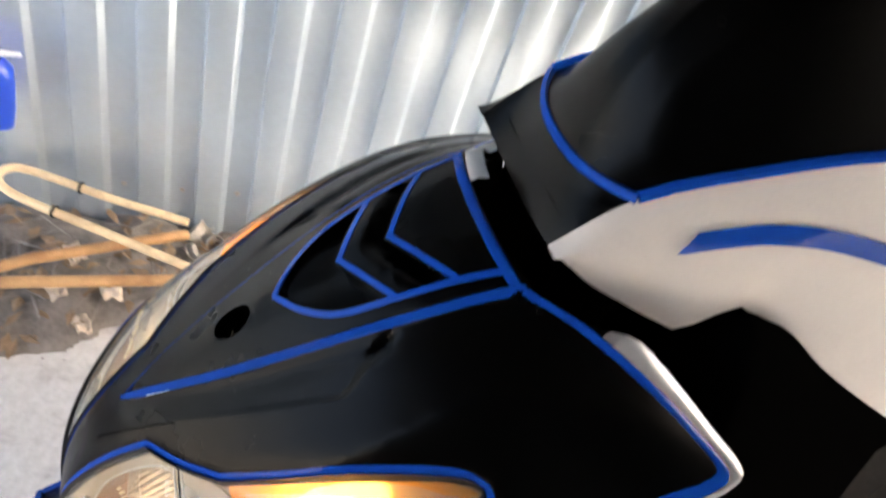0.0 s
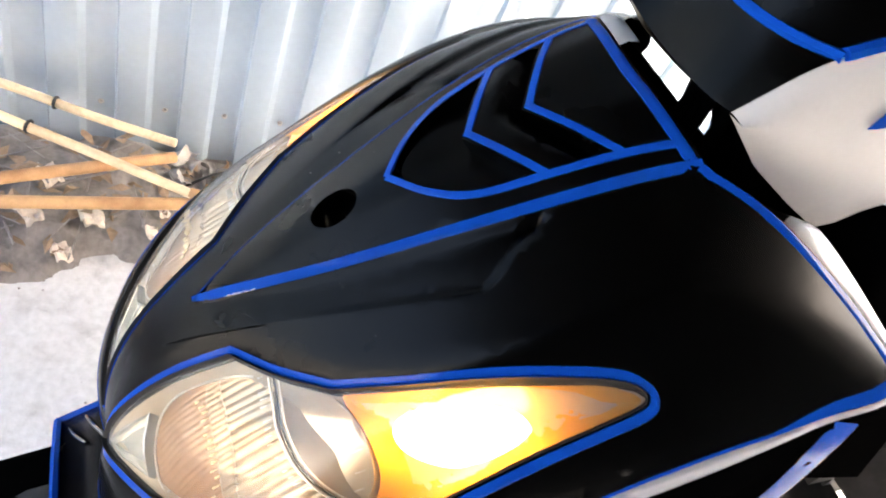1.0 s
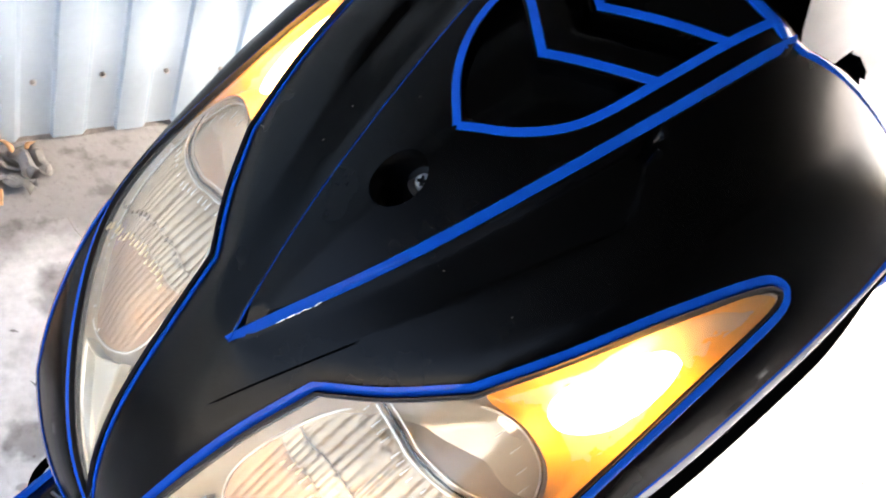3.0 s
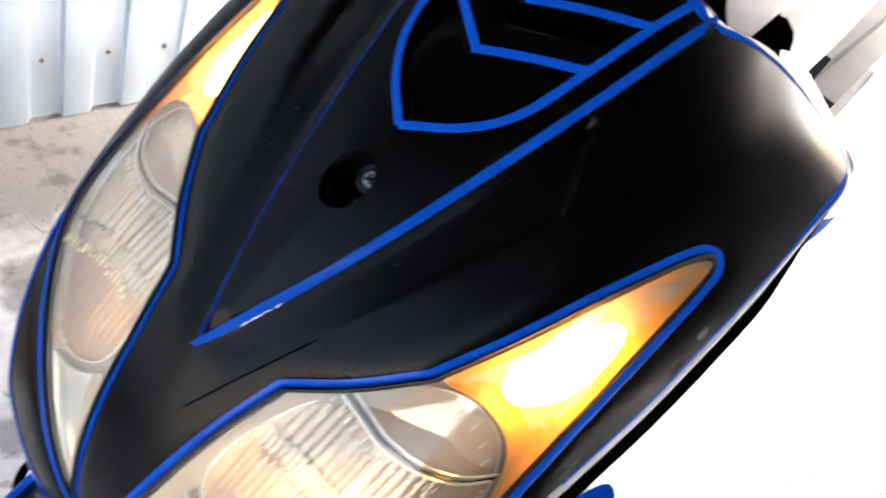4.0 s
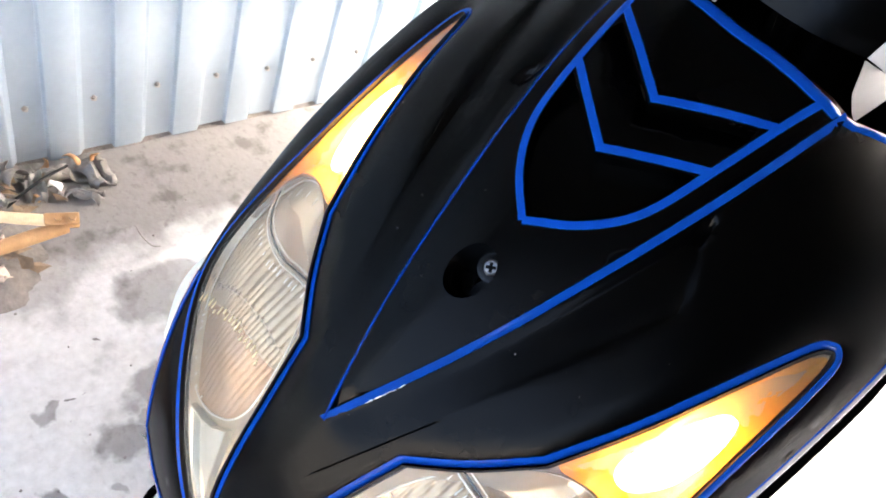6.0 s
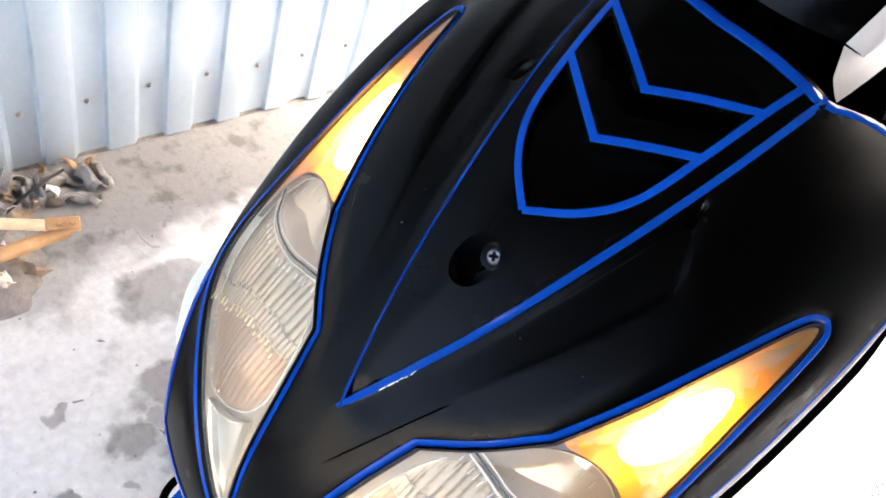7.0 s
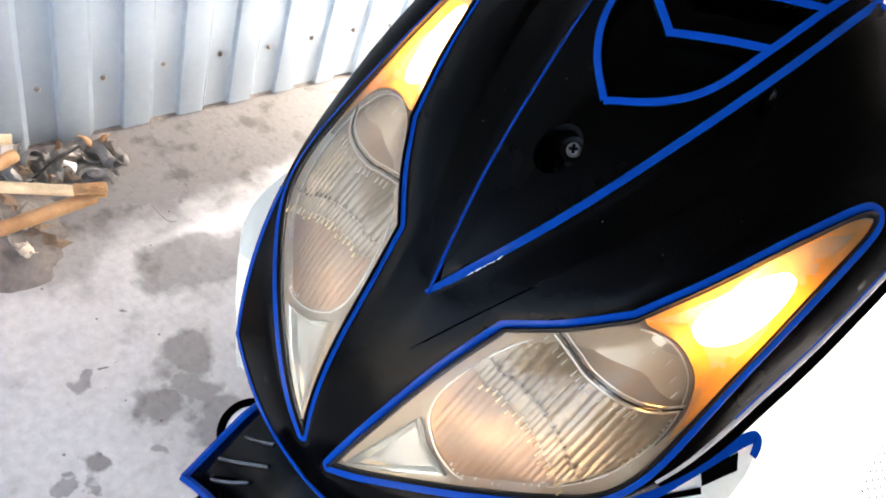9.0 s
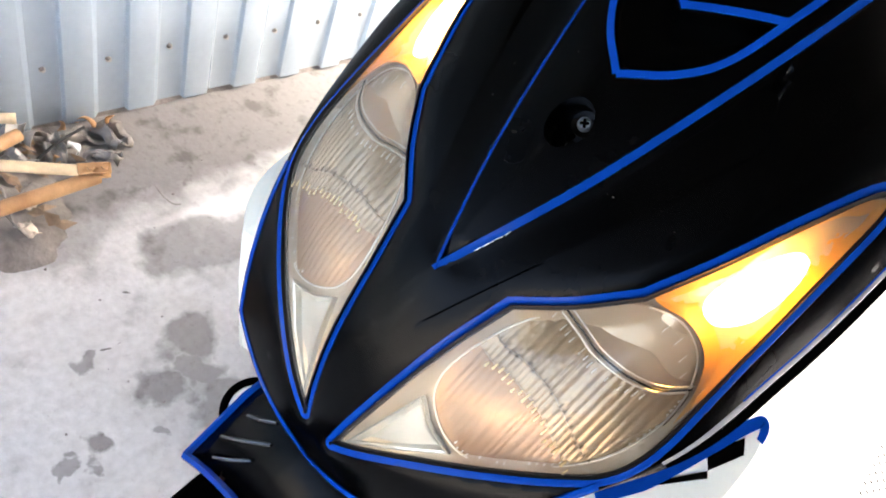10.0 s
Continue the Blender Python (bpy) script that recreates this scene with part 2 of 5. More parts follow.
        m1 = n.new("ShaderNodeMapRange")
        m1.inputs["From Min"].default_value, m1.inputs["From Max"].default_value = r * 0.35, r
        m1.inputs["To Min"].default_value, m1.inputs["To Max"].default_value = 0.85, 0.0
        l.new(d.outputs["Value"], m1.inputs["Value"])
        if pale is None:
            pale = m1.outputs["Result"]
        else:
            mxx = n.new("ShaderNodeMath")
            mxx.operation = "MAXIMUM"
            l.new(pale, mxx.inputs[0])
            l.new(m1.outputs["Result"], mxx.inputs[1])
            pale = mxx.outputs[0]
    sunlit_mix = n.new("ShaderNodeMix")
    sunlit_mix.data_type = "RGBA"
    sunlit_mix.inputs["B"].default_value = (0.84, 0.83, 0.81, 1)
    l.new(pale, sunlit_mix.inputs["Factor"])
    l.new(old, sunlit_mix.inputs["A"])
    old = sunlit_mix.outputs["Result"]
    mx = n.new("ShaderNodeMix")
    mx.data_type = "RGBA"
    mx.inputs["B"].default_value = (0.13, 0.118, 0.11, 1)
    l.new(both.outputs[0], mx.inputs["Factor"])
    l.new(old, mx.inputs["A"])
    l.new(mx.outputs["Result"], b.inputs["Base Color"])
    return m


CONCRETE = concrete()

# ---------------------------------------------------------------- mesh helpers


def part(name, bm, mat, parent=None, label="", smooth=True, sharp=40):
    me = bpy.data.meshes.new(name)
    bm.normal_update()
    bm.to_mesh(me)
    bm.free()
    me.materials.append(mat)
    if smooth:
        for p in me.polygons:
            p.use_smooth = True
        me.set_sharp_from_angle(angle=radians(sharp))
    ob = new(name, me)
    if parent:
        ob.parent = parent
    if label:
        tagged(ob, label)
    return ob


def thing(name, label, category, at=(0, 0, 0), group="", kind=""):
    ob = new(name)
    ob.location = at
    return tagged(ob, label, category, group, kind)


def catmull(points, n=8, closed=False):
    p = [np.array(q, float) for q in points]
    e = [p[-1], *p, p[0], p[1]] if closed else [2 * p[0] - p[1], *p, 2 * p[-1] - p[-2]]
    out = []
    for i in range(1, len(e) - 2):
        a, b, c, d = e[i - 1:i + 3]
        for s in np.arange(n) / n:
            out.append(0.5 * (2 * b + (c - a) * s + (2 * a - 5 * b + 4 * c - d) * s * s + (3 * b - a - 3 * c + d) * s ** 3))
    return np.array(out if closed else out + [p[-1]])


def straight(points, step=0.006):
    out = []
    for a, b in zip(points, points[1:]):
        a, b = np.array(a, float), np.array(b, float)
        k = max(int(np.linalg.norm(b - a) / step), 1)
        out += [a + (b - a) * i / k for i in range(k)]
    return np.array(out + [np.array(points[-1], float)])


def mirrored(c):
    return np.array(c) * (np.array([-1, 1]) if len(c[0]) == 2 else np.array([-1, 1, 1]))


def inside(poly, pts):
    """Which of pts lie in the polygon."""
    pts = np.atleast_2d(pts)
    a, b = poly, np.roll(poly, -1, 0)
    x, y = pts[:, :1], pts[:, 1:]
    cross = (a[:, 1] > y) != (b[:, 1] > y)
    xi = (b[:, 0] - a[:, 0]) * (y - a[:, 1]) / (b[:, 1] - a[:, 1] + 1e-12) + a[:, 0]
    return (cross & (x < xi)).sum(1) % 2 == 1


def edge_distance(line, pts, closed=True):
    a = line
    b = np.roll(line, -1, 0)
    if not closed:
        a, b = line[:-1], line[1:]
    d = b - a
    w = np.atleast_2d(pts)[:, None] - a
    s = np.clip((w * d).sum(2) / ((d * d).sum(1) + 1e-12), 0, 1)
    return np.sqrt(((w - s[..., None] * d) ** 2).sum(2)).min(1)


def inset(loop, by):
    """A closed loop moved inwards (counter-clockwise or clockwise alike)."""
    t = np.roll(loop, -1, 0) - np.roll(loop, 1, 0)
    t /= np.linalg.norm(t, axis=1)[:, None] + 1e-12
    nrm = np.stack([-t[:, 1], t[:, 0]], 1)
    area = (loop[:, 0] * np.roll(loop[:, 1], -1) - np.roll(loop[:, 0], -1) * loop[:, 1]).sum()
    return loop + nrm * by * (1 if area > 0 else -1)


def fill(outline, height, holes=(), lines=(), step=0.008):
    """A sheet over the outline, triangulated with its lines as edges; height(points) gives places in space."""
    from mathutils import geometry
    verts, edges = [], []

    def chain(c, closed):
        i = len(verts)
        verts.extend([Vector(q) for q in c])
        edges.extend((i + k, i + k + 1) for k in range(len(c) - 1))
        if closed:
            edges.append((i + len(c) - 1, i))
    chain(outline, True)
    for h in holes:
        chain(h, True)
    for c in lines:
        chain(c, False)
    solid = [np.array(verts)]
    lo, hi = outline.min(0), outline.max(0)
    gx, gy = np.meshgrid(np.arange(lo[0] + step / 2, hi[0], step), np.arange(lo[1] + step / 2, hi[1], step * 0.87))
    gx[1::2] += step / 2
    g = np.stack([gx.ravel(), gy.ravel()], 1)
    g = g[inside(outline, g)]
    for h in holes:
        g = g[~inside(h, g)]
    s = solid[0]
    near = np.sqrt(((g[:, None] - s[None]) ** 2).sum(2)).min(1) if len(g) else np.zeros(0)
    g = g[near > step * 0.4]
    verts.extend([Vector(q) for q in g])
    v, e, f, *_ = geometry.delaunay_2d_cdt(verts, edges, [], 0, 1e-6)
    v2 = np.array([tuple(q) for q in v])
    f = np.array(f)
    mid = v2[f].mean(1)
    keep = inside(outline, mid)
    for h in holes:
        keep &= ~inside(h, mid)
    p = height(v2)
    bm = bmesh.new()
    bv = [bm.verts.new(q) for q in p]
    for t in f[keep]:
        bm.faces.new([bv[i] for i in t])
    loose = [q for q in bm.verts if not q.link_faces]
    bmesh.ops.delete(bm, geom=loose, context="VERTS")
    bmesh.ops.recalc_face_normals(bm, faces=bm.faces)
    return bm


def bar(bm, a, b, r, n=10, r2=None, cap=True):
    """A round bar from a to b."""
    a, b = Vector(a), Vector(b)
    q = (b - a).to_track_quat("Z", "Y")
    rings = []
    for p, rad in ((a, r), (b, r if r2 is None else r2)):
        rings.append([bm.verts.new(p + q @ Vector((rad * math.cos(2 * math.pi * i / n), rad * math.sin(2 * math.pi * i / n), 0))) for i in range(n)])
    for i in range(n):
        bm.faces.new((rings[0][i], rings[0][(i + 1) % n], rings[1][(i + 1) % n], rings[1][i]))
    if cap:
        bm.faces.new(rings[0][::-1])
        bm.faces.new(rings[1])


def tube(points, r, n=10, closed=False, bm=None):
    """A round tube along points in space."""
    bm = bm or bmesh.new()
    p = [Vector(q) for q in points]
    rings, up = [], Vector((0.3, 0.2, 1)).normalized()
    m = len(p)
    for i, c in enumerate(p):
        d = (p[(i + 1) % m] - p[i - 1]) if closed else (p[min(i + 1, m - 1)] - p[max(i - 1, 0)])
        d.normalize()
        sx = d.cross(up)
        if sx.length < 0.05:
            sx = d.cross(Vector((1, 0, 0)))
        sx.normalize()
        sy = sx.cross(d)
        rad = r[i] if isinstance(r, (list, tuple)) else r
        rings.append([bm.verts.new(c + rad * (math.cos(2 * math.pi * k / n) * sx + math.sin(2 * math.pi * k / n) * sy)) for k in range(n)])
    for i in range(m if closed else m - 1):
        for k in range(n):
            bm.faces.new((rings[i][k], rings[i][(k + 1) % n], rings[(i + 1) % m][(k + 1) % n], rings[(i + 1) % m][k]))
    if not closed:
        bm.faces.new(rings[0][::-1])
        bm.faces.new(rings[-1])
    return bm


def box(bm, lo, hi, turn=None):
    r = bmesh.ops.create_cube(bm, size=1)
    for v in r["verts"]:
        v.co = Vector([(a + b) / 2 + c * (b - a) for a, b, c in zip(lo, hi, v.co)])
        if turn:
            v.co = turn @ v.co
    return r["verts"]


def grid_sheet(rows, closed_u=False):
    """A sheet through rows of places."""
    bm = bmesh.new()
    vs = [[bm.verts.new(q) for q in r] for r in rows]
    for a, b in zip(vs, vs[1:]):
        k = len(a)
        for i in range(k if closed_u else k - 1):
            bm.faces.new((a[i], a[(i + 1) % k], b[(i + 1) % k], b[i]))
    bmesh.ops.recalc_face_normals(bm, faces=bm.faces)
    return bm


def thicken(ob, t, offset=-1):
    m = ob.modifiers.new("thickness", "SOLIDIFY")
    m.thickness, m.offset = t, offset
    return ob


# ---------------------------------------------------------------- ground, walls, roof
WALL_YAW = -3.4  # the wall runs almost along the scooter
WALL_X = -0.968
PITCH = 0.1217  # one rib of the sheet

bm = bmesh.new()
vs = [bm.verts.new((x, y, 0)) for x, y in ((-60, -60), (60, -60), (60, 60), (-60, 60))]
bm.faces.new(vs)
floor = tagged(part("ground", bm, CONCRETE, smooth=False), "worn pale concrete floor with grey oil stains and dust", "floor", kind="structure")


def wall_point(along, out, z):
    a = radians(WALL_YAW)
    return (WALL_X + out * math.cos(a) - along * math.sin(a) - 0.0, along * math.cos(a) + out * math.sin(a), z)


def sheet_profile(first, count):
    """Trapezoid ribs: valley, slope, crest, slope."""
    pts = []
    for i in range(count):
        o = (first + i) * PITCH
        pts += [(o - 0.0235, 0.0), (o + 0.0300, 0.0), (o + 0.0318, 0.0125), (o + PITCH - 0.0355, 0.0125)]
    pts.append(((first + count) * PITCH - 0.0235, 0.0))
    # every fold is rolled, not sharp
    soft = [pts[0]]
    for a, b, c in zip(pts, pts[1:], pts[2:]):
        a, b, c = np.array(a), np.array(b), np.array(c)
        u, w = (a - b) / np.linalg.norm(a - b), (c - b) / np.linalg.norm(c - b)
        soft += [tuple(b + u * 0.0020), tuple(b + (u + w) * 0.0005), tuple(b + w * 0.0020)]
    pts = soft + [pts[-1]]
    return pts


wall = thing("wall_west", "galvanised corrugated metal wall with bright ribs", "wall", kind="structure")
B1 = 0.1975  # where one row of screws starts along the wall
for k in range(-6, 8):
    prof = sheet_profile(k * 8, 8)
    rows = [[wall_point(B1 + a, d + (0.0025 if k % 2 else 0), z) for a, d in prof] for z in (0.008 + 0.003 * (k % 3), 0.8, 1.6, 2.6)]
    part("sheet", grid_sheet(rows), ZINC, wall, sharp=60)
# unseen backing, added so that gaps under the ribs come out dark
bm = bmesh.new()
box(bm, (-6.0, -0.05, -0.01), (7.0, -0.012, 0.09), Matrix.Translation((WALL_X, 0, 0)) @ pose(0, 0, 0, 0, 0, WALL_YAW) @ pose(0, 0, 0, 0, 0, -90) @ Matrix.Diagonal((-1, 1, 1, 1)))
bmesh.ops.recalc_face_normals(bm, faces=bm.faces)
part("gap_backing", bm, DARK_SCREEN, wall, "added dark backing that blackens the gaps under the sheets", smooth=False)
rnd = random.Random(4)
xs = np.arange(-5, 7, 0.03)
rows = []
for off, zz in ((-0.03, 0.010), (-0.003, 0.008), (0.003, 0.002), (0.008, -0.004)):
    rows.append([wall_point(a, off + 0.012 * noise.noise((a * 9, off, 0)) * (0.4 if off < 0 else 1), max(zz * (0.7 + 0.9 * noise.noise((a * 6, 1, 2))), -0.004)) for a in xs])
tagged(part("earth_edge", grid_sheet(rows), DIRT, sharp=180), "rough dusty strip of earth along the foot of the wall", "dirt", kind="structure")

sc = thing("wall_screw", "small dark roofing screw with washer in the metal wall", "screw", group="screws of the wall")
bm = bmesh.new()
bar(bm, (0, 0, 0), (0.0022, 0, 0), 0.0058, 12)
part("washer", bm, SCRAP, sc)
bm = bmesh.new()
bar(bm, (0.002, 0, 0), (0.0065, 0, 0), 0.0036, 6)
part("head", bm, SCRAP, sc)
for i in range(-5, 16):
    at = wall_point(B1 + i * PITCH + rnd.uniform(-0.004, 0.004), 0.0005, 0.1385 + rnd.uniform(-0.004, 0.004))
    m = Matrix.Translation(at) @ pose(0, 0, 0, 0, 0, WALL_YAW)
    if i == -5:
        sc.matrix_basis = m
    else:
        copy_thing(sc, m)

# unseen roof and walls, added to shade the place and shape the hood's reflections
bm = bmesh.new()
box(bm, (-1.25, -2.3, 2.6), (1.9, 2.7, 2.68))
tagged(part("unseen_ceiling", bm, DARK_SCREEN, smooth=False), "unseen dark roof, sized to shade the hood", "roof", kind="structure")
bm = bmesh.new()
for k in range(18):
    y = -1.5 + k * 0.3026
    box(bm, (1.84 + 0.006 * (k % 2), y, 0.10), (1.90, y + 0.297, 2.6))
tagged(part("screen_east", bm, DARK_SCREEN, smooth=False), "unseen dark boards, added to darken the hood's reflections", "wall", kind="structure")

# pale wall added behind the camera, throws sunlight back at hood and lamps
bm = bmesh.new()
for k in range(6):
    box(bm, (-4.0 + k * 2.0, -4.75 + 0.01 * (k % 2), 0.0), (-2.006 + k * 2.0, -4.6, 1.7))
tagged(part("bounce_south", bm, BOUNCE, smooth=False), "unseen pale wall, added to bounce light onto the hood", "wall", kind="structure")

# ---------------------------------------------------------------- the scooter's front mask
Z0 = 0.752  # the tip of the hood's pointed panel stands this high
LEAN_BACK = radians(48)
ALONG = np.array([0, math.cos(LEAN_BACK), math.sin(LEAN_BACK)])
OUT = np.array([0, -math.sin(LEAN_BACK), math.cos(LEAN_BACK)])
FORM = np.array([0.01187, -0.01162, 0.0049, -0.00102, -0.00393, 0.02028, -0.00981, -0.00077, -0.00205, -0.00264, 0.0017, -0.00034, -0.01526, -0.02294, 0.0107])


def ramp(v, a, b):
    t = np.clip((v - a) / (b - a), 0, 1)
    return t * t * (3 - 2 * t)


def droop(p):
    """The flanks bend down outside the lamps' middle, ahead of the fold; the mask sits a little askew."""
    x, s = np.abs(p[:, 0]), p[:, 1]
    t = np.maximum(0, x - 0.120)
    bend = np.where(p[:, 0] > 0, 0.70 * t * t / (t + 0.012), 0.10 * t * t / (t + 0.012) - 0.50 * np.maximum(0, x - 0.166))
    return bend * ramp(s, 0.0, 0.10) * (1 - ramp(s - (0.322 - 1.05 * (0.165 - x)), -0.085, 0.05))


def mask_height(p):
    """The smooth form of the mask over (across, up the slope)."""
    x2, s = p[:, 0] ** 2 / 0.01, p[:, 1] / 0.1
    ax = np.sqrt(x2 + 0.01) - 0.1
    return np.stack([s, s * s, s ** 3, s ** 4, x2, x2 * s, x2 * s * s, x2 * s ** 3, x2 * x2, x2 * x2 * s, x2 * x2 * s * s, x2 ** 3, ax, ax * s, ax * s * s], 1) @ FORM - droop(p)


def mask_point(p, lift=0.0):
    p = np.atleast_2d(p)
    return p[:, :1] * np.array([1, 0, 0]) + p[:, 1:] * ALONG + (mask_height(p) + lift)[:, None] * OUT + np.array([0, 0, Z0])


V_LINE = catmull([(0, 0), (0.0272, 0.0825), (0.0472, 0.1635), (0.0625, 0.2418), (0.0716, 0.3155)], 10)
SHIELD = catmull([(0, 0.1547), (0.0241, 0.175), (0.0404, 0.2012), (0.049, 0.2433), (0.0555, 0.2876), (0.0595, 0.312)], 8)
RIM = np.concatenate([straight([(0, -0.188), (0.045, -0.167), (0.1093, -0.137)], 0.01)[:-1],
                      catmull([(0.1093, -0.137), (0.1430, -0.062), (0.169, 0.0), (0.181, 0.05), (0.1878, 0.12), (0.1890, 0.2), (0.1890, 0.25), (0.189, 0.30), (0.1895, 0.343), (0.180, 0.361), (0.155, 0.358), (0.13, 0.350), (0.1, 0.336), (0.0716, 0.3165)], 6),
                      straight([(0.0716, 0.3165), (0.02, 0.3135), (0, 0.3135)], 0.01)[1:]])
LAMP = np.concatenate([catmull([(0.0125, -0.146), (0.0245, -0.085), (0.0345, -0.028), (0.0453, 0.0175)], 6)[:-1],
                       catmull([(0.0453, 0.0175), (0.0715, 0.0435), (0.096, 0.0745)], 6)[:-1],
                       catmull([(0.096, 0.0745), (0.114, 0.12), (0.131, 0.172), (0.1465, 0.217), (0.1545, 0.2280), (0.1600, 0.2285), (0.1642, 0.221), (0.1655, 0.195), (0.1660, 0.155), (0.1668, 0.11), (0.1675, 0.06),
                                (0.1665, 0.0095), (0.157, -0.0215), (0.1345, -0.0455), (0.1012, -0.0745), (0.0628, -0.1062), (0.0337, -0.1315), (0.018, -0.1445), (0.0145, -0.1475), (0.0125, -0.146)], 5)[:-1]])
LAMP_TURN = 1 if (LAMP[:, 0] * np.roll(LAMP[:, 1], -1) - np.roll(LAMP[:, 0], -1) * LAMP[:, 1]).sum() > 0 else -1
STEP = catmull([(0.0148, -0.0317), (0.0423, 0.0425), (0.0689, 0.1141), (0.0905, 0.178)], 8)
RIM_ALL = np.concatenate([RIM[:-1], mirrored(RIM[1:])[::-1]])
SHIELD_ALL = np.concatenate([SHIELD, mirrored(SHIELD[1:])[::-1]])
C1, C1K, C2, C2K = 0.2092, 0.616, 0.2481, 0.594  # chevron edges: up the slope at the middle, and their rake


BEVEL = 0.00265  # half the height of the pointed panel's edge


def narrowed(p):
    """The lamp on the wall's side ends a little further in."""
    x = np.abs(p[:, 0])
    return np.stack([np.sign(p[:, 0]) * (x - 0.004 * ramp(x, 0.13, 0.166)), p[:, 1]], 1)


def relief(p):
    """Steps of the hood: scoops beside the pointed panel and louvres in its shield."""
    q = np.abs(p) * np.array([1, 0]) + p * np.array([0, 1])
    x, s = q[:, 0], q[:, 1]
    vx = np.interp(s, V_LINE[:, 1], V_LINE[:, 0])
    out = x - vx
    sx = np.interp(s, STEP[:, 1], STEP[:, 0])
    e = s - (0.1812 + 1.86 * (0.0916 - x))
    wall_end = 1 - ramp(e, -0.012, 0.0)
    near = np.where(p[:, 0] > 0, 1.0, 0.6)
    h = -0.0023 * near * ramp(s, 0.03, 0.18) * wall_end * ramp(out, 0.0035, 0.0095) * (1 - ramp(x - sx, -0.0052, -0.0002)) * (s > 0)
    h -= 0.005 * near * ramp(e, -0.020, -0.013) * wall_end * ramp(out, 0.0035, 0.006) * (1 - ramp(out, 0.010, 0.013))
    # a shallow valley runs on from the scoop on the wall's side
    vale = x - np.interp(s, [0.1376, 0.271], [0.0746, 0.1095])
    h -= 0.0034 * ramp(vale, -0.024, 0.0) * (1 - ramp(vale, 0.0, 0.007)) * ramp(s, 0.11, 0.20) * (p[:, 0] < 0)
    # the pointed panel stands proud, with a steep bevelled edge that carries the tape
    rise = BEVEL * ramp(s, -0.004, 0.02)
    h += rise * np.where(np.abs(out) < 0.0023, -out / 0.0023, np.where(out < 0, 1 - ramp(-out, 0.025, 0.07), ramp(out, 0.0023, 0.03) - 1)) * (s > -0.004)
    # a fold across the flank, and the fine joint of the brow
    fold = s - (0.322 - 1.05 * (0.165 - x))
    h += 0.0014 * np.clip(1 - np.abs(fold) / 0.05, 0, 1) * ramp(x, 0.09, 0.15)
    gap = np.abs(x - np.interp(s, STEP[:, 1], STEP[:, 0]))
    h -= 0.0010 * (gap < 0.0005) * (s > -0.03) * (s < 0.045) * (p[:, 0] > 0)
    # brows roll in towards the lamps
    lq = np.stack([np.where(p[:, 0] < 0, x + 0.004 * ramp(x, 0.13, 0.166), x), s], 1)
    d = edge_distance(LAMP, lq)
    h -= 0.0028 * (1 - np.clip((d - 0.001) / 0.014, 0, 1)) ** 2
    side = np.where(inside(LAMP, lq), -d, d)
    h -= 0.0034 * (1 - np.clip((side + 0.003) / 0.006, 0, 1))
    hx = np.interp(s, SHIELD[:, 1], SHIELD[:, 0], left=-1)
    ins = (x < hx - 0.003) & (s > 0.158)
    edge = ramp(hx - x, 0.003, 0.006)
    u1, u2 = s - (C1 + C1K * x), s - (C2 + C2K * x)
    low = np.where(u1 < -0.004, -0.004 - 0.010 * ramp(u1, -0.06, -0.004), 0.0)
    mid = np.where((u1 >= -0.004) & (u2 < -0.004), -0.016 * ramp(u2, -0.022, -0.004) * 1.0, 0.0)
    top = np.where(u2 >= -0.004, -0.001, 0.0)
    h += np.where(ins, edge * (low + mid + top), 0.0)
    return h


def hood(p):
    return mask_point(p, relief(p))


scooter = thing("scooter", "matte black motor scooter with blue pinstripe tape and lit amber indicators", "scooter")

hole = np.array([(0.0 + 0.0125 * math.cos(a), 0.1165 + 0.017 * math.sin(a)) for a in np.linspace(0, 2 * math.pi, 20, endpoint=False)])
lamp_r = inset(LAMP, 0.0035)
lamp_l = narrowed(mirrored(lamp_r))
lines = []
for k in (-0.0024, 0.0024, 0.0045, 0.0070, 0.0095):
    for sg in (1, -1):
        c = V_LINE[(1 if k > 0 else 4):] + np.array([k, 0])
        lines.append(c[c[:, 1] < 0.305] * np.array([sg, 1]))
inner = SHIELD_ALL[(SHIELD_ALL[:, 1] < 0.3)]
for c0, ck in ((C1, C1K), (C2, C2K)):
    for d in (-0.0038, -0.0045):
        half = straight([(0, c0 + d), (0.046, c0 + d + ck * 0.046)], 0.006)
        lines.append(np.concatenate([mirrored(half[1:])[::-1], half]))
for sg in (1, -1):
    for d in (-0.0005, -0.0035, -0.008, -0.014, -0.021):
        c = inset(LAMP, d)
        c = c[edge_distance(LAMP, c) > abs(d) * 0.9]
        c = np.concatenate([c, c[:1]]) * np.array([sg, 1])
        keep = inside(inset(RIM_ALL, 0.003), c) & (c[:, 0] * sg > 0.002)
        run = []
        for q, ok in zip(c, keep):
            if ok and (not run or np.linalg.norm(q - run[-1]) < 0.02):
                run.append(q)
            else:
                if len(run) > 2:
                    lines.append(np.array(run))
                run = [q] if ok else []
        if len(run) > 2:
            lines.append(np.array(run))
for c0, ck, d in ((C2, C2K, -0.022), (C1, C1K, -0.06), (C1, C1K, 0.0), (C2, C2K, 0.0)):
    half = straight([(0, c0 + d), (0.045, c0 + d + ck * 0.045)], 0.006)
    half = half[inside(inset(SHIELD_ALL, 0.0065), half)]
    if len(half) > 2:
        lines.append(np.concatenate([mirrored(half[1:])[::-1], half]) if half[0, 0] == 0 else half)
end = straight([(0.0905, 0.183), (0.063, 0.2344)], 0.006)
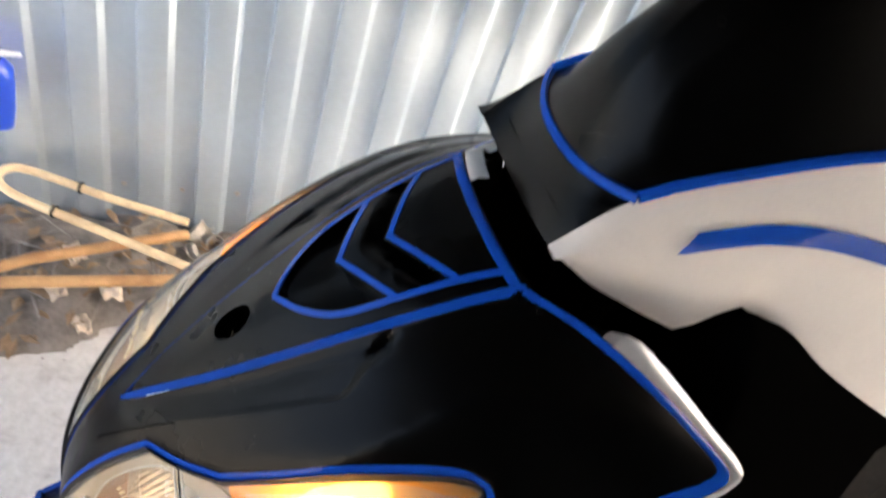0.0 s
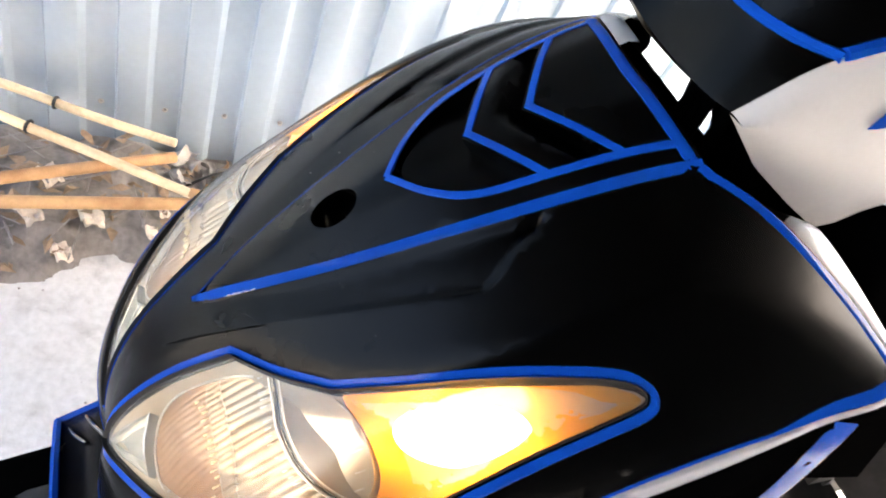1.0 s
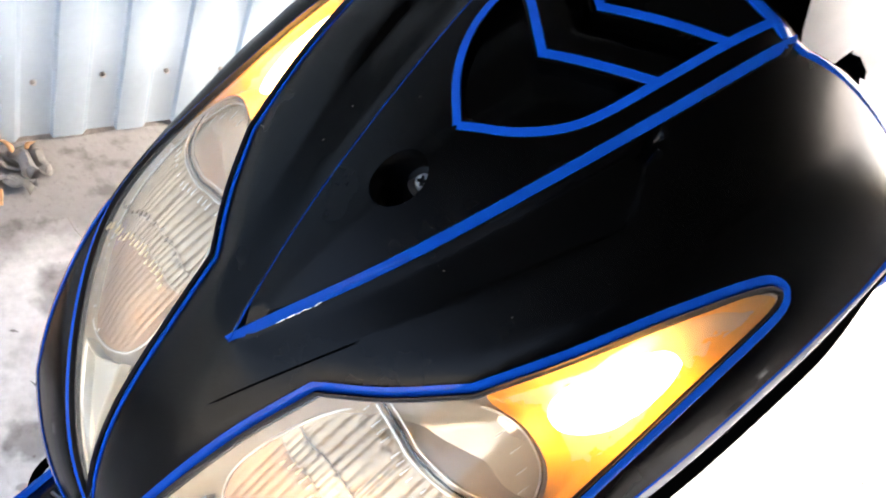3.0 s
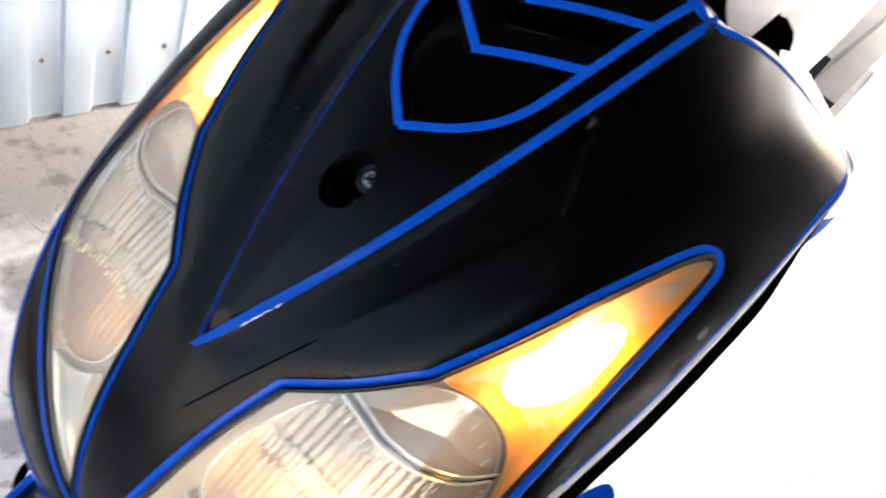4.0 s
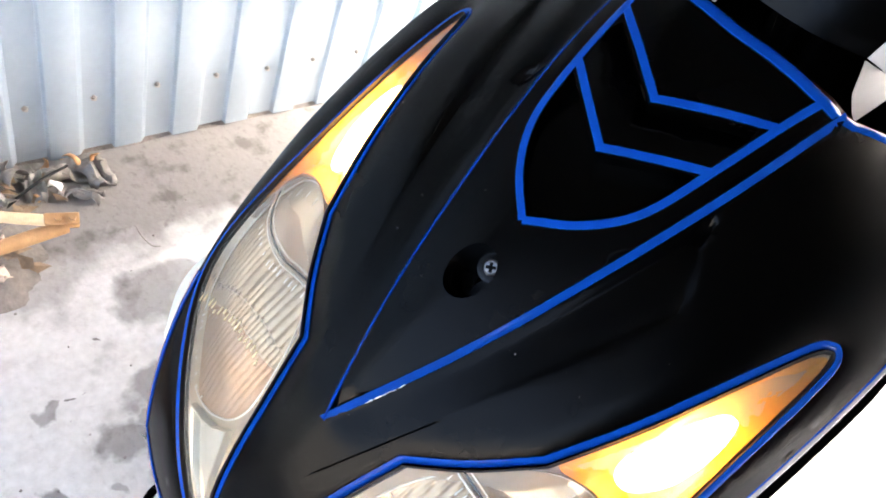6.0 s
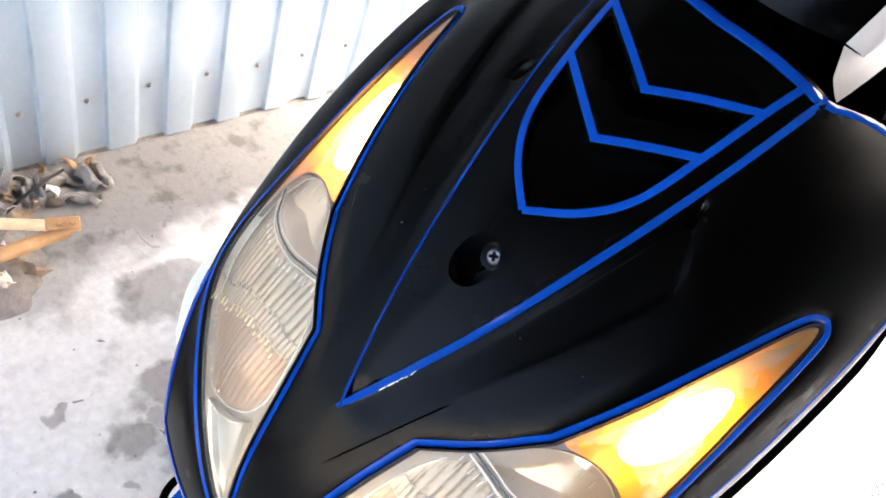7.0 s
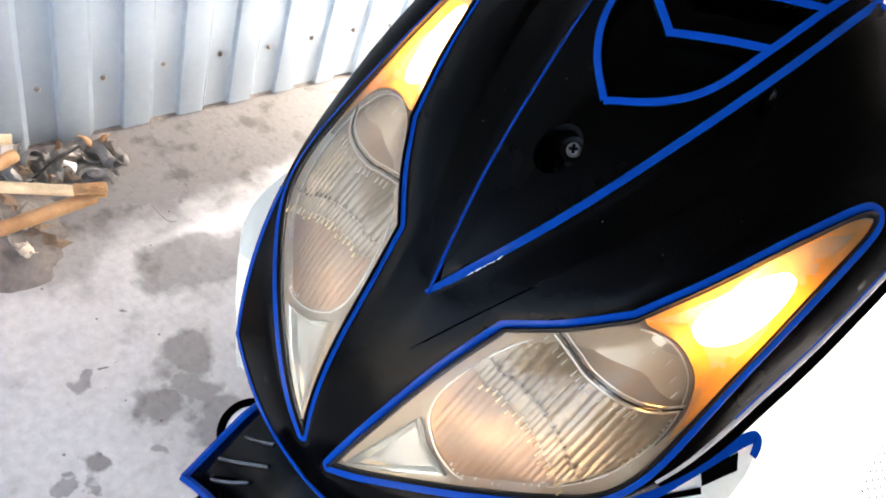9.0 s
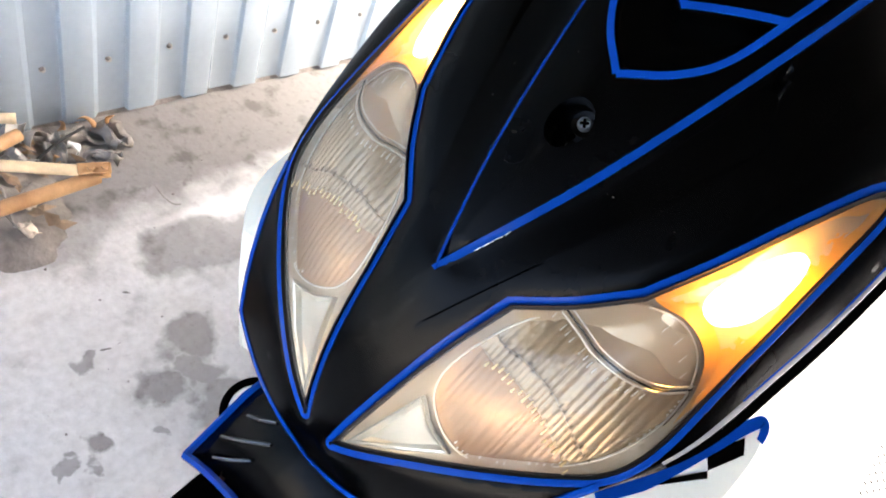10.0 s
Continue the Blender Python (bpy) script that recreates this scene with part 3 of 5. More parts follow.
for sg in (1, -1):
    lines.append(STEP * np.array([sg, 1]))
    for d in (0.0006, -0.0006):
        lines.append((STEP[STEP[:, 1] < 0.07] + np.array([d, 0])) * np.array([sg, 1]))
    for d in (-0.0018, -0.0035, -0.0053):
        lines.append((STEP[STEP[:, 1] > -0.02] + np.array([d, 0])) * np.array([sg, 1]))
    flank = RIM[(RIM[:, 1] > 0.02) & (RIM[:, 1] < 0.33) & (RIM[:, 0] > 0.15)]
    for d in (0.0045, 0.009):
        lines.append((flank - np.array([d, 0])) * np.array([sg, 1]))
    lines.append(straight([(0.10, 0.2537), (0.187, 0.3451)], 0.007)[:-1] * np.array([sg, 1]))
    for d in (0, -0.0045, -0.012, -0.020):
        lines.append((end + np.array([-0.002, d])) * np.array([sg, 1]))
for d in (0.0, 0.0035, 0.007):
    lines.append(straight([(-0.0746 - d, 0.1376), (-0.1095 - d, 0.271), (-0.116 - d, 0.296)], 0.006))
for k in (0.003, 0.006):
    c = SHIELD[1:] - np.array([k, 0])
    c = c[(c[:, 0] > 0.004) & (c[:, 1] < 0.3)]
    lines.append(c)
    lines.append(mirrored(c))
part("hood", fill(RIM_ALL, hood, [lamp_r, lamp_l, hole], lines, 0.007), BLACK, scooter, "matte black front hood with louvres", sharp=38)

# below its edge the hood has a silver trim, then a black return that stands out a little further
side_t = np.roll(RIM_ALL, -1, 0) - np.roll(RIM_ALL, 1, 0)
side_t /= np.linalg.norm(side_t, axis=1)[:, None]
side_n = np.stack([side_t[:, 1], -side_t[:, 0]], 1)
REAR = ramp(RIM_ALL[:, 1], 0.325, 0.345) * (1 - ramp(np.abs(RIM_ALL[:, 0]), 0.179, 0.1875)) * ramp(np.abs(RIM_ALL[:, 0]), 0.09, 0.115)
FLANK = ramp(RIM_ALL[:, 1], -0.05, 0.08) * (1 - REAR) * ramp(np.abs(RIM_ALL[:, 0]), 0.10, 0.15) * (1 - 0.85 * ramp(RIM_ALL[:, 1], 0.23, 0.325))
RIM_BASE = hood(RIM_ALL)


def rim_at(push, lift):
    """The rim moved outwards by push and along the mask's normal by lift."""
    return RIM_BASE + (side_n[:, :1] * np.array([1, 0, 0]) + side_n[:, 1:] * ALONG) * np.reshape(push, (-1, 1)) + np.reshape(lift, (-1, 1)) * OUT


SILVER_PUSH, SILVER_LIFT = 0.0012 + 0.0045 * FLANK + (0.0065 + 0.008 * (1 - ramp(np.abs(RIM_ALL[:, 0]), 0.105, 0.165))) * REAR, -0.005 - 0.011 * FLANK - 0.004 * REAR
BLACK_PUSH, BLACK_LIFT = SILVER_PUSH + 0.010 * FLANK, SILVER_LIFT - 0.004 - 0.020 * FLANK - 0.006 * REAR
zero = np.zeros(len(RIM_ALL))
ON_TOP = ramp(RIM_ALL[:, 1], 0.27, 0.33)  # 0 where the edge tape lies on the outer face, 1 where it lies on top
rows = [rim_at(zero, zero), rim_at(SILVER_PUSH * 0.45, SILVER_LIFT * 0.18), rim_at(SILVER_PUSH * 0.85, SILVER_LIFT * 0.6), rim_at(SILVER_PUSH, SILVER_LIFT)]
back = [rows[-1], rim_at(SILVER_PUSH + 0.2 * (BLACK_PUSH - SILVER_PUSH), SILVER_LIFT - 0.002), rim_at(BLACK_PUSH, BLACK_LIFT), rim_at(BLACK_PUSH - 0.004, BLACK_LIFT - 0.005), rim_at(0.0 * BLACK_PUSH - 0.010, BLACK_LIFT - 0.012)]
for sg in (1, -1):
    idx = [k for k in range(len(RIM_ALL)) if RIM_ALL[k, 0] * sg > 0.10 and RIM_ALL[k, 1] > -0.01]
    part("silver_trim", grid_sheet([r[idx] for r in rows]), TRIM, scooter, "silver trim along the edge of the hood")
    part("hood_rim", grid_sheet([r[idx] for r in back]), DULL_BLACK, scooter)
rest = sorted([k for k in range(len(RIM_ALL)) if RIM_ALL[k, 1] <= 0.012], key=lambda k: (k + len(RIM_ALL) // 2) % len(RIM_ALL))
part("hood_rim", grid_sheet([r[rest] for r in rows + back[1:]]), BLACK, scooter)
crown = [k for k in range(len(RIM_ALL)) if RIM_ALL[k, 1] > 0.3 and abs(RIM_ALL[k, 0]) < 0.112]
part("hood_rim", grid_sheet([r[crown] for r in rows + back[1:]]), DULL_BLACK, scooter)
# silver on this half of the lip stands in for reflected sky
lip = [k for k in crown if RIM_ALL[k, 0] < -0.015]
lip_rows = [rim_at(zero + a, zero + b)[lip] for a, b in ((0.0, 0.001), (0.006, 0.0), (0.012, -0.006))]
part("silver_trim", grid_sheet(lip_rows), TRIM, scooter, "lip at the hood's top edge, sky reflection painted silver")


def tape(name, c, half=0.0032, closed=False, surf=hood, lift=0.0007, side=0.0, lean=0.0):
    """A strip of vinyl tape on the mask along c."""
    c = np.array(c)
    if closed:
        t = np.roll(c, -1, 0) - np.roll(c, 1, 0)
    else:
        t = np.gradient(c, axis=0)
    t /= np.linalg.norm(t, axis=1)[:, None] + 1e-12
    nrm = np.stack([-t[:, 1], t[:, 0]], 1)
    top = surf(c + nrm * side)
    rows = []
    for k, l in ((-1, -0.0006), (-0.86, lift), (0, lift * 1.15), (0.86, lift), (1, -0.0006)):
        q = c + nrm * (side + half * k)
        rows.append(mask_point(q, 0) + (((top - mask_point(c + nrm * side, 0)) @ OUT) + l + lean * k)[:, None] * OUT)
    if closed:
        rows = [np.concatenate([r, r[:1]]) for r in rows]
    return part(name, grid_sheet(rows), BLUE, scooter, sharp=60)


def smooth_surf(p):
    return mask_point(p, relief(p) + 0.0003)


for sg in (1, -1):
    f = np.array([sg, 1])
    tape("blue_tape", V_LINE * f, 0.0021, lean=BEVEL * sg)
    tape("blue_tape", SHIELD * f, 0.0024)
    for c0, ck, e in ((C1, C1K, 0.0478), (C2, C2K, 0.0535)):
        tape("blue_tape", straight([(-0.0016, c0 + 0.001 - ck * 0.0016), (e, c0 + 0.001 + ck * e)], 0.006) * f, 0.0026)
    edge_line = inset(LAMP, -0.0006) * f
    tape("blue_tape", edge_line if sg > 0 else narrowed(edge_line), 0.0025, closed=True, surf=smooth_surf, lift=0.0013, lean=-0.0013 * sg * LAMP_TURN)
    # edge tapes: chin, lower rim and rear edge
    tape("blue_tape", (inset(RIM_ALL, 0.0022)[:len(RIM)])[RIM[:, 1] < -0.02] * f, 0.0028, surf=smooth_surf)
    on = np.array([k for k in range(len(RIM)) if RIM[k, 1] > 0.07 and RIM[k, 0] > 0.0700])
    strip = []
    for k in (0.0, 0.25, 0.75, 1.0):
        lie = mask_point(inset(RIM_ALL, 0.0066 - 0.0068 * k), relief(RIM_ALL) + (0.0008 if 0 < k < 1 else -0.0004))
        stand = rim_at(-0.0022 + 0.0030 * k + 0.0006, 0.0016 - 0.0035 * k + (0.0006 if 0 < k < 1 else -0.0004) + zero)
        strip.append((stand + (lie - stand) * ON_TOP[:, None])[on] * np.array([sg, 1, 1]))
    part("blue_tape", grid_sheet(strip), BLUE, scooter, sharp=60)
tape("blue_tape", straight([(-0.072, 0.3105), (0, 0.3085), (0.072, 0.3105)], 0.006), 0.0036, surf=smooth_surf)

# worn white flecks along the tape near the tip
rw = random.Random(12)
bm = bmesh.new()
for k in range(9):
    s0 = 0.025 + 0.0027 * k + 0.001 * rw.random()
    c = np.array([[np.interp(s0, V_LINE[:, 1], V_LINE[:, 0]) + rw.uniform(0.0019, 0.0025), s0]])
    p = hood(c)[0] + OUT * 0.0010
    a = np.array([0.32, 0.95 * ALONG[1], 0.95 * ALONG[2]]) * rw.uniform(0.0009, 0.0016)
    b = np.array([0.95, -0.3 * ALONG[1], -0.3 * ALONG[2]]) * rw.uniform(0.0002, 0.0005)
    bm.faces.new([bm.verts.new(p + q) for q in (a + b, a - b, -a - b * 0.6, -a + b * 0.6)])
part("worn_flecks", bm, WHITE, scooter, smooth=False)

# pale dust specks on the paint
bm = bmesh.new()
for k in range(18):
    c = np.array([[rw.uniform(-0.06, 0.13), rw.uniform(-0.06, 0.20)]])
    if inside(LAMP, np.abs(c) * np.array([1, 0]) + c * np.array([0, 1]))[0] or (abs(c[0, 0]) < 0.02 and c[0, 1] > 0.09):
        continue
    p, r = hood(c)[0] + OUT * 0.0004, rw.uniform(0.0002, 0.0005)
    turn = rw.uniform(0, 6.28)
    ring = [p + r * (math.cos(turn + a) * np.array([1, 0, 0]) * rw.uniform(0.5, 1.4) + math.sin(turn + a) * ALONG * rw.uniform(0.5, 1.4)) for a in (0, 1.3, 2.4, 3.6, 5.0)]
    bm.faces.new([bm.verts.new(q) for q in ring])
tagged(part("dust_specks", bm, DIRT, scooter, smooth=False), kind="stuff")

# screw in its hole
c0 = mask_point((0.0, 0.1165))[0]
bm = bmesh.new()
ring = [hood(hole), mask_point(hole, -0.002), mask_point(inset(hole, 0.0005), -0.024), mask_point(inset(hole, 0.011), -0.0245)]
part("screw_well", grid_sheet([np.concatenate([r, r[:1]]) for r in ring]), BLACK, scooter)
sp = mask_point((0.0025, 0.1245), -0.0165)[0]
bm = bmesh.new()
o = Vector(OUT)
bar(bm, Vector(sp) - o * 0.008, Vector(sp), 0.0085, 20)
screw = part("screw", bm, BLACK_GLOSS, scooter, "cross-head steel screw in the hood")
bm = bmesh.new()
bar(bm, Vector(sp), Vector(sp) + o * 0.0026, 0.0048, 20, 0.0036)
part("screw_head", bm, SCREW, screw)
bm = bmesh.new()
for a in (35, 125):
    m = Matrix.Translation(Vector(sp) + o * 0.0027) @ o.to_track_quat("Z", "Y").to_matrix().to_4x4() @ pose(0, 0, 0, 0, 0, a)
    box(bm, (-0.0029, -0.0010, -0.0005), (0.0029, 0.0010, 0.0002), m)
part("cross_slot", bm, BLACK, screw, smooth=False)

# ---------------------------------------------------------------- headlamps
DISC = catmull([(0.0690, 0.0335), (0.053, 0.003), (0.0440, -0.036), (0.0470, -0.056), (0.0570, -0.067), (0.0700, -0.0735), (0.0870, -0.0745), (0.1035, -0.0645), (0.1215, -0.0475), (0.1370, -0.0290), (0.1490, -0.007), (0.1550, 0.018), (0.1560, 0.036), (0.1525, 0.054), (0.1425, 0.0705), (0.1250, 0.0780), (0.1070, 0.0735), (0.0900, 0.0590)], 5, closed=True)
DIVIDER = catmull([(0.0700, 0.0345), (0.0867, 0.0315), (0.0982, 0.0289), (0.111, 0.0291), (0.1225, 0.0307), (0.1344, 0.0348), (0.1442, 0.0413), (0.1529, 0.0506)], 5)
SEAM = catmull([(0.0445, -0.0135), (0.060, -0.0172), (0.074, -0.0155), (0.0918, -0.0172), (0.1054, -0.0208), (0.1191, -0.0277), (0.136, -0.036)], 6)
BULB_AT = (0.1396, 0.1255)
CHAMBER = np.concatenate([catmull([(0.1015, 0.0775), (0.118, 0.119), (0.1285, 0.155), (0.1395, 0.187), (0.1500, 0.2135)], 6)[:-1],
                          catmull([(0.1500, 0.2135), (0.1560, 0.2215), (0.1595, 0.2200), (0.1610, 0.205), (0.1612, 0.18), (0.1615, 0.143), (0.1625, 0.12), (0.1625, 0.09), (0.1625, 0.055), (0.1605, 0.030)], 5)[:-1],
                          catmull([(0.1605, 0.030), (0.1560, 0.0545), (0.1450, 0.0735), (0.1255, 0.0805), (0.1065, 0.0765), (0.1015, 0.0775)], 5)[:-1]])


def column(loop, x):
    """Lowest and highest point of a loop on the line at x."""
    a, b = loop, np.roll(loop, -1, 0)
    hit = (a[:, 0] - x) * (b[:, 0] - x) <= 0
    a, b = a[hit], b[hit]
    v = a[:, 1] + (b[:, 1] - a[:, 1]) * np.clip((x - a[:, 0]) / (b[:, 0] - a[:, 0] + 1e-9), 0, 1)
    return v.min(), v.max()


def lamp(sg):
    f = np.array([sg, 1])
    loop = inset(LAMP, 0.0043)

    def place(p, lift=0.0):
        return mask_point(p if sg > 0 else narrowed(p), lift)

    def bowl(p):
        d = edge_distance(loop, p * f)
        return place(p, -np.minimum(0.0080 + d * 0.8, 0.0165))
    lampob = part("headlamp", fill(loop * f, bowl, (), (inset(LAMP, 0.010) * f, inset(LAMP, 0.016) * f), 0.006), CHROME, scooter, "clear headlamp with fluted glass and lit amber indicator", sharp=70)
    # side wall of the lamp opening
    rows = [place(inset(LAMP, k) * f, z) for k, z in ((0.0024, -0.0005), (0.0029, -0.0045), (0.0042, -0.005), (0.0046, -0.009))]
    part("gasket", grid_sheet([np.concatenate([r, r[:1]]) for r in rows]), RUBBER, lampob)

    def cover(p):
        d = edge_distance(loop, p * f)
        return place(p, -0.0040 + 0.0042 * ramp(d, 0, 0.03))
    cv = part("cover", fill(inset(LAMP, 0.0040) * f, cover, (), (), 0.008), LENS if sg > 0 else GLARE_LENS, lampob, "clear plastic lamp cover" if sg > 0 else "plastic lamp cover, sky glare painted in as haze", sharp=180)
    cv.visible_shadow = False

    # the inner glass: two bands of upright flutes with a seam between, and a smooth dome above the divider
    lo_x, hi_x = DISC[:, 0].min() + 0.0003, DISC[:, 0].max() - 0.0003

    def band(name, label, mat, pitch, per, start, end, ribs, n, lift):
        xs = np.arange(lo_x, hi_x, pitch / per)
        rows = []
        for x in xs:
            a, b = column(DISC, x)
            c, d = np.clip(start(x, a, b), a, b), np.clip(end(x, a, b), a, b)
            ss = c + (d - c) * np.linspace(0, 1, n)
            p = np.stack([np.full(n, x), ss], 1)
            e = edge_distance(DISC, p)
            turn = x / pitch + 0.45 * noise.noise((x * 95.0, 0.5, 7.0))
            rib = int(turn)
            fl = ribs * (abs(math.sin(turn * math.pi)) - 0.6) * ramp(e, 0.001, 0.004) * (0.25 + 0.75 * np.array([abs(noise.noise((rib * 3.7, v * 160, 2.0))) ** 0.5 for v in ss]))
            rows.append(place(p * f, -0.013 + 0.006 * ramp(e, 0, 0.035) + fl + lift(ss, c, d)))
        part(name, grid_sheet(rows), mat, lampob, label, sharp=180)
    seam = lambda x, a, b: np.interp(x, SEAM[:, 0], SEAM[:, 1], left=a, right=a)
    div = lambda x, a, b: np.interp(x, DIVIDER[:, 0], DIVIDER[:, 1], left=b, right=b)
    flat = lambda ss, c, d: 0.0 * ss
    slot = lambda x, a, b: seam(x, a, b) + 0.0125 + 0.03 * (x - 0.06)
    # the lower band carries the amber reflection as a brown colour
    band("fluted_glass", "finely fluted inner lamp glass, amber reflection painted in brown", FLUTED_AMBER_SHEEN, 0.0046, 9, lambda x, a, b: a, seam, 0.0007, 40, flat)
    band("fluted_glass", "greyish fluted inner lamp glass", FLUTED, 0.0040, 8, lambda x, a, b: seam(x, a, b) + 0.0006, lambda x, a, b: slot(x, a, b) - 0.0005, 0.0011, 16, flat)
    band("fluted_glass", "greyish fluted inner lamp glass", FLUTED, 0.0058, 10, lambda x, a, b: slot(x, a, b) + 0.0005, lambda x, a, b: div(x, a, b) - 0.001, 0.0017, 30, flat)
    band("dome", "smooth clear dome above the divider", DOME, 0.0030, 2, lambda x, a, b: div(x, a, b) + 0.001, lambda x, a, b: b, 0.0, 26, lambda ss, c, d: -0.0065 * np.sin(np.clip((ss - c) / 0.050, 0, 1) * math.pi) ** 2 - 0.002)
    rr = random.Random(9)

    def dash(name, at_x, at_s, run, r, mat, depth):
        bm = bmesh.new()
        a, b = place(np.array([[at_x, at_s], [at_x + 0.10 * run, at_s + run]]) * f, depth)
        bar(bm, a, b, r, 6, r * 0.5)
        part(name, bm, mat, lampob)
    # bulb glints put in as golden bars along the first seam, dark slots along the second, pale beads round the disc's
    # outer edge
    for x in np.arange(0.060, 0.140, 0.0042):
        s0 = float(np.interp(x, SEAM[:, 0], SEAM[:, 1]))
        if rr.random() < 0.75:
            dash("glint_dash", x, s0 + rr.uniform(-0.006, -0.001), rr.uniform(0.003, 0.007), rr.uniform(0.0007, 0.0012), GLINT, -0.0060)
        if rr.random() < 0.75:
            dash("slot", x + 0.001, s0 + 0.0125 + 0.03 * (x - 0.06) + rr.uniform(-0.0015, 0.0005), rr.uniform(0.002, 0.0035), rr.uniform(0.0006, 0.0010), DARK_SLOT, -0.0060)
        if rr.random() < 0.6:
            # pale bars painted as glints where the flutes meet the divider
            dash("glint_dash", x, float(np.interp(x, DIVIDER[:, 0], DIVIDER[:, 1])) - rr.uniform(0.006, 0.009), rr.uniform(0.003, 0.006), 0.0006, PALE_EDGE, -0.0056)
    outer_arc = DISC[(DISC[:, 0] > 0.075) & (DISC[:, 1] < 0.045)]
    for k in range(0, len(outer_arc), 1):
        if rr.random() < 0.62:
            bx, bs = outer_arc[k] + (np.array([0.105, 0.01]) - outer_arc[k]) * rr.uniform(0.02, 0.05)
            dash("bead", bx, bs, rr.uniform(0.0012, 0.0026), rr.uniform(0.0005, 0.0009), PALE_EDGE, -0.0095)
    for bx, bs in ((0.118, 0.066), (0.128, 0.0655), (0.137, 0.060), (0.1440, 0.0535)):
        dash("tick", bx, bs, 0.0065, 0.0005, PALE_EDGE, -0.0125)
    part("disc_ring", tube(place(DISC * f, -0.0118), 0.0007, 8, True), PALE_EDGE, lampob)
    # an added thin wall keeps the indicator's light out of the headlamp
    wall_line = inset(DISC, -0.0010)[(DISC[:, 1] > 0.025) & (DISC[:, 0] > 0.088)]
    rows = [place(wall_line * f, z) for z in (-0.0055, -0.030)]
    part("partition", grid_sheet(rows), CHROME, lampob)
    part("divider", tube(place(DIVIDER * f, -0.0075), 0.0008, 6), PALE_EDGE, lampob)
    part("divider", tube(place((DIVIDER + np.array([0.0010, 0.0028])) * f, -0.0085), 0.0007, 6), BLACK_GLOSS, lampob)
    part("divider", tube(place((DIVIDER + np.array([0.001, 0.0058])) * f, -0.0085), 0.0006, 6), PALE_EDGE, lampob)
    # triangular inner reflector towards the nose
    outer = np.array([(0.0222, -0.1345), (0.0335, -0.100), (0.0440, -0.064), (0.0490, -0.0675), (0.0560, -0.0735), (0.0642, -0.0770), (0.0800, -0.0795), (0.0530, -0.1055)])
    mid = outer.mean(0)
    inn = mid + (outer - mid) * np.array([0.68, 0.74])
    ring = lambda q, z: [place(np.concatenate([q, q[:1]]) * f, z)]
    part("corner_reflector", grid_sheet([r[0] for r in (ring(outer, -0.015), ring(outer, -0.0065), ring(mid + (outer - mid) * 0.95, -0.0060), ring(mid + (outer - mid) * 0.86, -0.0068), ring(inn, -0.0125), ring(mid + (inn - mid) * 0.01, -0.0130))]), REFLECTOR, lampob, "pale corner reflector", sharp=15)
    # amber chamber with its bulb

    def chamber(p):
        d = edge_distance(CHAMBER, p * f)
        return place(p, -0.0060 - 0.0165 * (1 - np.exp(-d * 1.5 / 0.0165)))
    part("amber_chamber", fill(CHAMBER * f, chamber, (), (inset(CHAMBER, 0.003) * f, inset(CHAMBER, 0.0065) * f), 0.004), AMBER, lampob, "amber indicator chamber")
    ax = np.array([0.275, 0.961])
    ay = np.array([0.961, -0.275])
    ell = np.array([np.array(BULB_AT) + 0.0370 * math.cos(a) * ax + 0.0165 * math.sin(a) * ay for a in np.linspace(0, 2 * math.pi, 40, endpoint=False)])

    def bulge(p):
        w = p * f - np.array(BULB_AT)
        r2 = np.clip(((w @ ax) / 0.0370) ** 2 + ((w @ ay) / 0.0165) ** 2, 0, 1)
        return place(p, -0.0165 + 0.0055 * np.sqrt(1 - r2))
    bm = fill(ell * f, bulge, (), (), 0.004)
    part("indicator_bulb", bm, BULB, lampob, "glowing amber indicator bulb")
    return lampob


lamp(1)
lamp(-1)

# ---------------------------------------------------------------- below the mask
V3 = lambda x, y, z: np.array([x, y, z + Z0])


